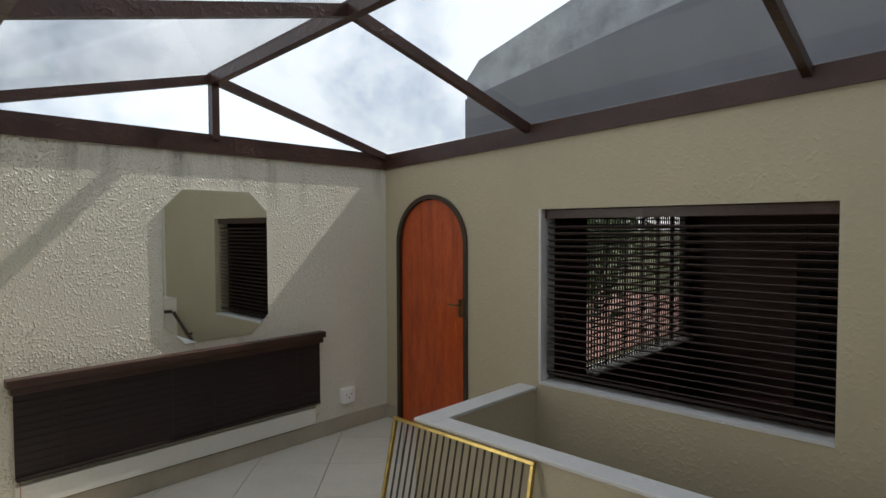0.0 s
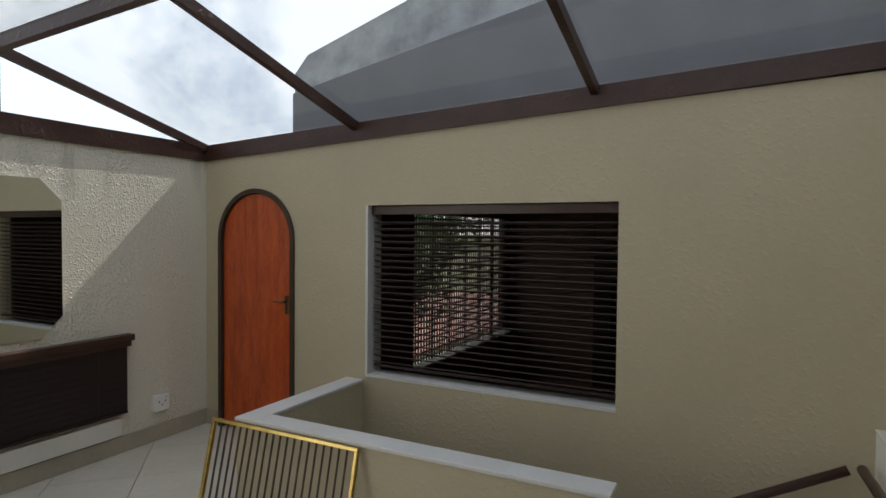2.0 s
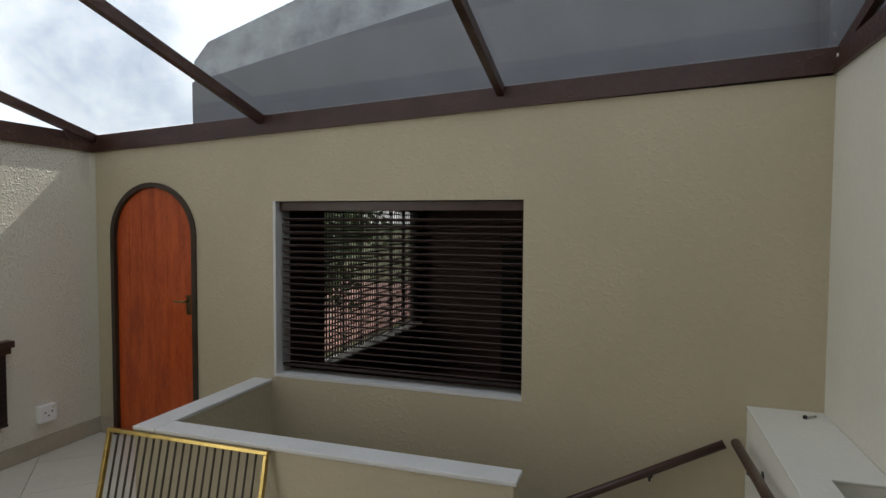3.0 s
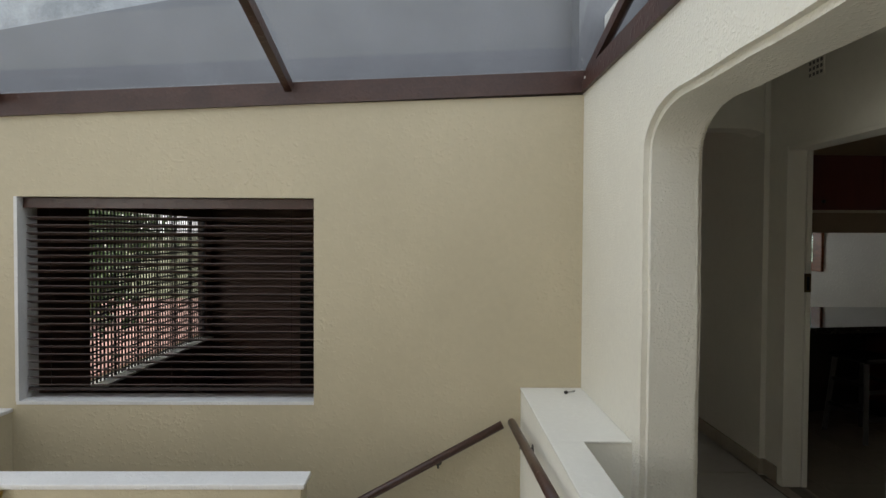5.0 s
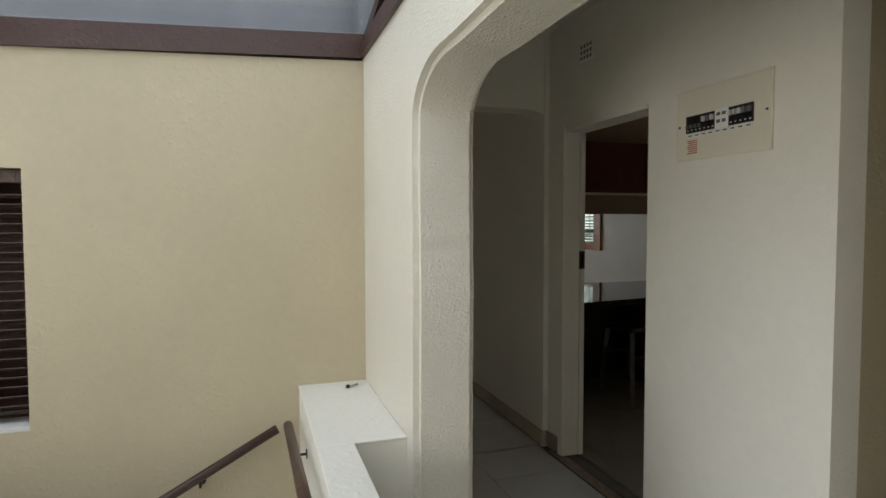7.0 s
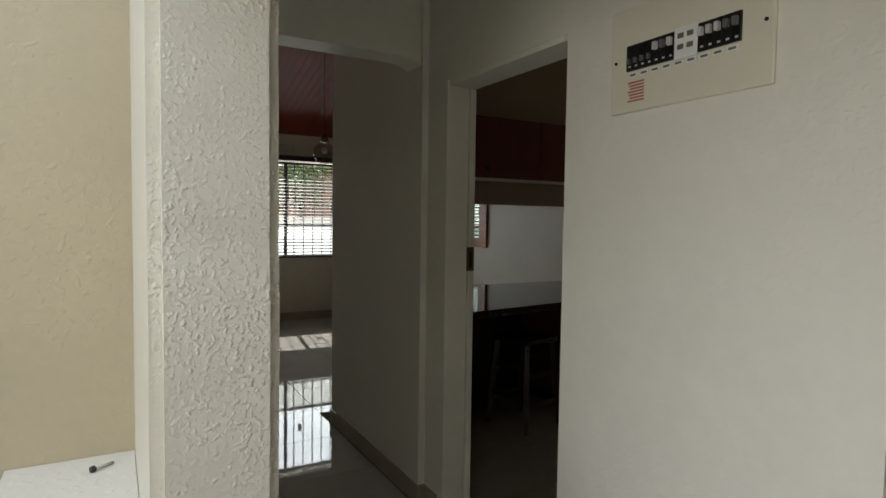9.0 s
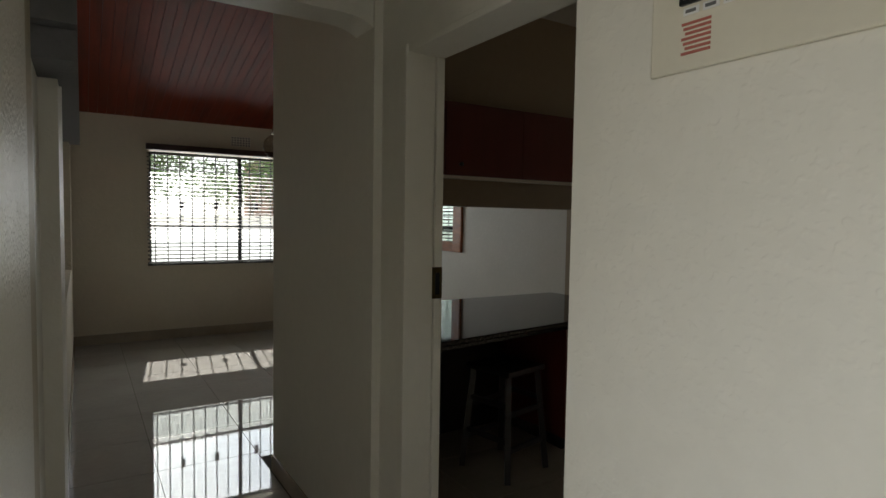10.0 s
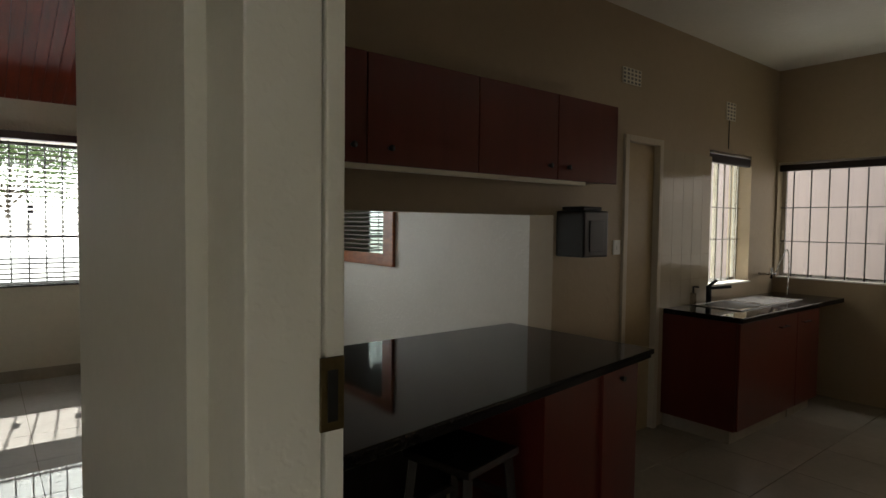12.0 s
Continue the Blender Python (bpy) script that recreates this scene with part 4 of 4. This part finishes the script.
# dining pendant lamp
pl = thing("pendant_lamp", (3.19, 7.2, 2.0), "round glass pendant lamp hanging on a cord", "lamp")
b = bmesh.new()
bmesh.ops.create_uvsphere(b, u_segments=24, v_segments=14, radius=0.115, matrix=Matrix.Translation((3.19, 7.2, 2.13)))
part("globe", b, "lamp_glass", pl, smooth=True)
b = bmesh.new()
rod(b, (3.19, 7.2, 2.24), (3.19, 7.2, 2.32), 0.045, 16, 0.03)
part("cap", b, "brass", pl, smooth=True)
b = bmesh.new()
rod(b, (3.19, 7.2, 2.32), (3.19, 7.2, 3.30), 0.004, 6)
part("cord", b, "black", pl)
b = bmesh.new()
rod(b, (3.19, 7.2, 3.30), (3.19, 7.2, 3.372), 0.05, 16)
part("ceiling_rose", b, "plastic_white", pl)
b = bmesh.new()
bmesh.ops.create_uvsphere(b, u_segments=12, v_segments=8, radius=0.035, matrix=Matrix.Translation((3.19, 7.2, 2.16)))
part("bulb", b, "plastic_white", pl, smooth=True)

# ---- kitchen ----
wt = thing("bar_counter", (4.0, 4.9, 0.86), "polished black granite bar worktop through the hatch", "worktop")
part("slab", soft(prism([(XD + 0.135, 4.19), (5.06, 4.505), (5.0, 5.49), (XD + 0.135, 5.49)], "z", 0.872, 0.90), 0.008, 3), "granite", wt)
part("edge_strip", soft(prism([(XD + 0.135, 4.20), (5.045, 4.515), (5.045, 4.56), (XD + 0.135, 4.25)], "z", 0.852, 0.872), 0.003), "granite", wt, "thick black granite front edge")
bc = thing("bar_cabinet", (4.65, 4.9, 0), "cherry wood cabinet under the bar counter", "cabinet", "kitchen cabinets")
part("body", soft(boxes((4.30, 4.99, 4.575, kb0 - 0.003, 0.09, 0.851)), 0.003), "cabinet", bc)
part("plinth", boxes((4.33, 4.95, 4.62, kb0 - 0.01, 0, 0.09)), "stool", bc)
d = part("door", soft(boxes((4.70, 4.988, 4.554, 4.573, 0.10, 0.84)), 0.003), "cabinet", bc)
b = bmesh.new()
rod(b, (4.84, 4.53, 0.77), (4.84, 4.556, 0.77), 0.014, 12, 0.008)
part("handle", b, "dark_metal", d)
uc = [3.0, 3.595, 4.21, 4.78, 5.315]
for i in range(4):
    xa, xb = uc[i], uc[i + 1]
    cu = thing("wall_cabinet", ((xa + xb) / 2, 5.1, 1.77), "dark cherry wall cabinet above the serving hatch", "cabinet", "wall cabinets")
    part("body", boxes((xa + 0.001, xb - 0.001, 4.96, kb0 - 0.002, 1.785, 2.225)), "cabinet", cu)
    dd = part("door", soft(boxes((xa + 0.003, xb - 0.003, 4.938, 4.958, 1.775, 2.23)), 0.003), "cabinet", cu)
    xk = xb - 0.07 if i % 2 == 0 else xa + 0.08
    if i == 1:
        xk = xa + 0.11
    if i == 2:
        xk = xb - 0.07
    b = bmesh.new()
    rod(b, (xk, 4.915, 1.845), (xk, 4.94, 1.845), 0.014, 12, 0.008)
    part("knob", b, "dark_metal", dd, smooth=True)
lt = thing("light_pelmet", (4.0, 5.0, 1.745), "pale strip moulding under the wall cabinets", "trim")
part("strip", soft(boxes((3.0, 5.05, 4.96, 5.0, 1.755, 1.784)), 0.003), "plastic", lt)

# dark boards added under the bar; the deep shade there is put into them
bp_ = thing("under_bar_shade_panel", (3.5, 5.24, 0), "near-black panel added for the shade under the bar", "panel")
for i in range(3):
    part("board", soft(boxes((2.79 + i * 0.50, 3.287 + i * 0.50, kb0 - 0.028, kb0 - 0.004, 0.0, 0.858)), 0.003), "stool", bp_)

# stools under the bar


def stool(m):
    t = thing("bar_stool", -ROOM_SHIFT[0], "black stained wooden bar stool under the counter", "stool", "bar stools")
    part("seat", soft(boxes((-0.17, 0.17, -0.17, 0.17, 0.60, 0.635)), 0.012), "stool", t)
    for sx in (-1, 1):
        for sy in (-1, 1):
            b = bmesh.new()
            bar(b, (sx * 0.18, sy * 0.18, 0), (sx * 0.135, sy * 0.135, 0.60), 0.034, 0.034)
            part("leg", b, "stool", t)
    for z, s in ((0.18, 0.166), (0.38, 0.151)):
        for sgn in (-1, 1):
            b = bmesh.new()
            bar(b, (-s, sgn * s, z), (s, sgn * s, z), 0.02, 0.028)
            part("stretcher", b, "stool", t)
            b = bmesh.new()
            bar(b, (sgn * s, -s, z + 0.05), (sgn * s, s, z + 0.05), 0.02, 0.028)
            part("stretcher", b, "stool", t)
    t.matrix_basis = m
    return t


s1 = stool(pose(3.82, 4.62, 0, 0, 0, 12))

# wooden framed window on the white wall behind the hatch
wf = thing("window_side", (5.43, 8.0, 1.13), "orange varnished wooden framed window with a blind", "window", "", "structure")
wy0, wy1, wz0, wz1 = 7.46, 8.9, 1.11, 2.1
part("frame", soft(boxes((5.395, 5.428, wy0, wy0 + 0.17, wz0, wz1), (5.395, 5.428, wy1 - 0.1, wy1, wz0, wz1), (5.395, 5.428, wy0 + 0.17, wy1 - 0.1, wz0, wz0 + 0.12), (5.395, 5.428, wy0 + 0.17, wy1 - 0.1, wz1 - 0.1, wz1)), 0.005), "pine", wf)
part("glass", boxes((5.412, 5.420, wy0 + 0.17, wy1 - 0.1, wz0 + 0.12, wz1 - 0.1)), side_mirror, wf)
for i in range(16):
    z = wz0 + 0.15 + i * 0.045
    part("blind_slat", boxes((5.398, 5.410, wy0 + 0.175, wy1 - 0.105, z, z + 0.012)), "lit_slat", wf)

# small dark appliance on the wall
mw = thing("wall_radio", (5.38, kb0, 1.33), "black box shaped appliance fixed beside the hatch", "appliance")
part("case", soft(boxes((5.16, 5.40, kb0 - 0.22, kb0 - 0.002, 1.335, 1.62)), 0.012), "black", mw)
part("screen", soft(boxes((5.21, 5.35, kb0 - 0.226, kb0 - 0.219, 1.37, 1.56)), 0.003), "black", mw)
part("lid", soft(boxes((5.18, 5.36, kb0 - 0.2, kb0 - 0.03, 1.62, 1.645)), 0.01), "black", mw)

# kitchen door frame
kd = thing("inner_door_frame", (6.1, kb0, 0), "cream painted door frame in the kitchen wall", "door frame", "", "structure")
part("jamb", soft(boxes((5.86, 5.905, kb0 - 0.02, kb1, 0, 2.168)), 0.004), "kitchen_frame", kd)
part("jamb", soft(boxes((6.295, 6.34, kb0 - 0.02, kb1, 0, 2.168)), 0.004), "kitchen_frame", kd)
part("head", soft(boxes((5.905, 6.295, kb0 - 0.02, kb1, 2.125, 2.168)), 0.004), "kitchen_frame", kd)
part("leaf", boxes((5.908, 6.292, kb0 + 0.03, kb0 + 0.07, -0.008, 2.124)), "kitchen_door", kd)
sw = thing("light_switch", (5.70, kb0, 1.25), "small white light switch on the kitchen wall", "switch")
part("plate", soft(boxes((5.76, 5.83, kb0 - 0.012, kb0 - 0.001, 1.33, 1.43)), 0.003), "plastic_white", sw)
part("rocker", soft(boxes((5.785, 5.805, kb0 - 0.017, kb0 - 0.011, 1.365, 1.395)), 0.002), "plastic_white", sw)

# sink counter
st = thing("sink_counter", (7.4, 5.0, 0.86), "dark granite sink worktop under the window", "worktop")
part("slab", soft(boxes((6.385, XK - 0.002, 4.66, kb0 - 0.022, 0.872, 0.91)), 0.006), "granite", st)
for i, (xa, xb) in enumerate(((6.42, 7.40), (7.402, 7.86))):
    cu = thing("base_cabinet", (xa + 0.3, 5.0, 0), "cherry wood base cabinet under the sink worktop", "cabinet", "kitchen cabinets")
    part("body", boxes((xa, xb, 4.71, kb0 - 0.003, 0.10, 0.870)), "cabinet", cu)
    part("plinth", boxes((xa + 0.02, xb, 4.75, kb0 - 0.01, 0, 0.10)), "skirting", cu)
    dd = part("door", soft(boxes((xa + 0.002, xb - 0.002, 4.688, 4.708, 0.11, 0.862)), 0.003), "cabinet", cu)
    b = bmesh.new()
    xh = xb - 0.35 if i == 0 else xa + 0.08
    for xq in (xh, xh + 0.12):
        rod(b, (xq, 4.662, 0.78), (xq, 4.69, 0.78), 0.005, 8)
    rod(b, (xh - 0.01, 4.662, 0.78), (xh + 0.13, 4.662, 0.78), 0.007, 8)
    part("handle", b, "dark_metal", dd)
sk_ = thing("sink", (7.2, 5.0, 0.91), "stainless steel sink with a drainer", "sink")
part("rim", soft(boxes((6.72, 7.85, 4.82, 4.86, 0.91, 0.918), (6.72, 7.85, 5.18, 5.22, 0.91, 0.918), (6.72, 6.76, 4.86, 5.18, 0.91, 0.918), (7.81, 7.85, 4.86, 5.18, 0.91, 0.918), (7.20, 7.24, 4.86, 5.18, 0.91, 0.918)), 0.003), "steel", sk_)
part("bowl", boxes((6.76, 7.20, 4.86, 5.18, 0.911, 0.913)), "dark_metal", sk_, "dark sink bowl")
for i in range(8):
    b = bmesh.new()
    rod(b, (7.27, 4.885 + i * 0.038, 0.914), (7.79, 4.885 + i * 0.038, 0.914), 0.006, 8)
    part("drainer_rib", b, "steel", sk_)
tp = thing("tap", (6.98, 5.2, 0.91), "dark single lever kitchen mixer tap", "tap")
b = bmesh.new()
rod(b, (6.98, 5.20, 0.918), (6.98, 5.20, 1.05), 0.022, 12)
rod(b, (6.98, 5.20, 1.03), (6.98, 5.02, 1.06), 0.013, 10)
part("body", b, "black", tp, smooth=True)
b = bmesh.new()
rod(b, (6.98, 5.20, 1.05), (6.99, 5.14, 1.10), 0.012, 10)
part("lever", b, "black", tp, smooth=True)
t2 = thing("wall_tap", (XK - 0.1, 5.15, 1.0), "chrome wall tap with a hose", "tap")
b = bmesh.new()
rod(b, (8.05, kb0, 1.10), (8.05, 5.12, 1.10), 0.012, 10)
rod(b, (8.05, 5.16, 1.06), (8.05, 5.16, 1.16), 0.014, 10)
part("body", b, "chrome", t2, smooth=True)
b = bmesh.new()
prev = None
for i in range(15):
    a = i / 14
    p = (8.05 + 0.12 * math.sin(a * 3.1), 5.12 - 0.1 * a, 1.12 + 0.30 * math.sin(a * 3.14) - 0.2 * a)
    if prev:
        rod(b, prev, p, 0.006, 6)
    prev = p
part("hose", b, "steel", t2, smooth=True)
bt = thing("soap_bottle", (6.85, 5.22, 0.91), "clear soap bottle with a black pump", "bottle")
b = bmesh.new()
rod(b, (6.80, 5.235, 0.911), (6.80, 5.235, 1.0), 0.026, 14, 0.022)
part("bottle", b, "lamp_glass", bt, smooth=True)
b = bmesh.new()
rod(b, (6.80, 5.235, 1.0), (6.80, 5.235, 1.05), 0.008, 8)
rod(b, (6.80, 5.235, 1.05), (6.80, 5.19, 1.05), 0.006, 8)
part("pump", b, "black", bt)

# loose bits on the stair ledge
ROOM_SHIFT[0] = Vector((0, 0, 0))
lb = thing("loose_bolt", (1.17, 3.25, 0.672), "small loose metal bolt lying on the ledge", "bolt")
b = bmesh.new()
rod(b, (1.15, 3.24, 0.680), (1.20, 3.27, 0.680), 0.005, 8)
part("shank", b, "steel", lb, smooth=True)
b = bmesh.new()
rod(b, (1.14, 3.234, 0.682), (1.15, 3.24, 0.682), 0.010, 6)
part("head", b, "dark_metal", lb)
ROOM_SHIFT[0] = Vector((-0.07, -0.09, 0))
# thin cable from the kitchen vent to the window
cbk = thing("wall_cable", (7.42, kb0, 2.2), "thin dark cable running down the kitchen wall", "cable")
b = bmesh.new()
rod(b, (7.37, kb0 - 0.004, 2.20), (7.37, kb0 - 0.004, 2.44), 0.004, 6)
part("strand", b, "dark_metal", cbk)

# ---- floor and wall tiles ----


def clip(poly, x0, x1, y0, y1):
    for ax, v, s in ((0, x0, 1), (0, x1, -1), (1, y0, 1), (1, y1, -1)):
        out = []
        for i, p in enumerate(poly):
            q = poly[(i + 1) % len(poly)]
            a, c_ = s * (p[ax] - v), s * (q[ax] - v)
            if a >= 0:
                out.append(p)
            if (a >= 0) != (c_ >= 0):
                k = a / (a - c_)
                out.append((p[0] + k * (q[0] - p[0]), p[1] + k * (q[1] - p[1])))
        poly = out
        if len(poly) < 3:
            return []
    return poly


def lay(parent, mat, x0, x1, y0, y1, size, angle, ox, oy, skip=None):
    """Tiles of one size, cut at the room's edges, 9 mm thick with open joints."""
    c_, s_ = math.cos(radians(angle)), math.sin(radians(angle))
    h, n = size / 2 - 0.002, int(12 / size)
    for i in range(-n, n):
        for j in range(-n, n):
            u, v = (i + 0.5) * size, (j + 0.5) * size
            quad = [(ox + (u + a) * c_ - (v + d) * s_, oy + (u + a) * s_ + (v + d) * c_) for a, d in ((-h, -h), (h, -h), (h, h), (-h, h))]
            quad = clip(quad, x0, x1, y0, y1)
            if len(quad) < 3 or abs(sum(quad[k - 1][0] * quad[k][1] - quad[k][0] * quad[k - 1][1] for k in range(len(quad)))) < 0.004:
                continue
            part("tile", prism(quad, "z", -0.009, 0.0), mat, parent)


fs, fd, fk = (bpy.data.objects[k] for k in ("floor_sunroom", "floor_dining", "floor_kitchen"))
ROOM_SHIFT[0] = Vector((0, 0, 0))
lay(fs, "tile", XL + 0.012, -2.13, 0.0, YW - 0.012, 0.50, 45, -3.06, 1.72)
lay(fs, "tile", -2.13, -0.10, 0.0, 2.355, 0.50, 45, -3.06, 1.72)
lay(fs, "tile", -0.10, XA, -0.6, 1.69, 0.50, 45, -3.06, 1.72)
lay(fs, "room_tile", XA, XD - 0.13, -0.6, 3.80, 0.57, 0, 2.02, 3.40)
ROOM_SHIFT[0] = Vector((-0.07, -0.09, 0))
lay(fd, "room_tile", 1.58, 5.418, YK + 0.17, YD - 0.012, 0.57, 0, 2.03, 5.55)
lay(fd, "room_tile", 1.58, XD - 0.047, 3.9, YK + 0.17, 0.57, 0, 2.03, 5.55)
for xe in (XD - 0.064, XD + 0.02):
    structure("threshold_edge", boxes((xe, xe + 0.008, KY0, KY1 + 0.06, -0.009, 0.0035)), "frame_dark", "dark brown edge line of the mosaic strip", "floor")
lay(fk, "kitchen_tile", XD + 0.13, XK, 2.2, YK, 0.57, 0, 2.9, 4.3)
kbw = bpy.data.objects["wall_kitchen_back"]
for i in range(5):
    for j in range(6):
        xa, za = 6.36 + i * 0.148, 0.91 + j * 0.2
        part("tile", boxes((xa, min(xa + 0.146, 7.09), kb0 - 0.006, kb0, za, za + 0.198)), "wall_tile", kbw)
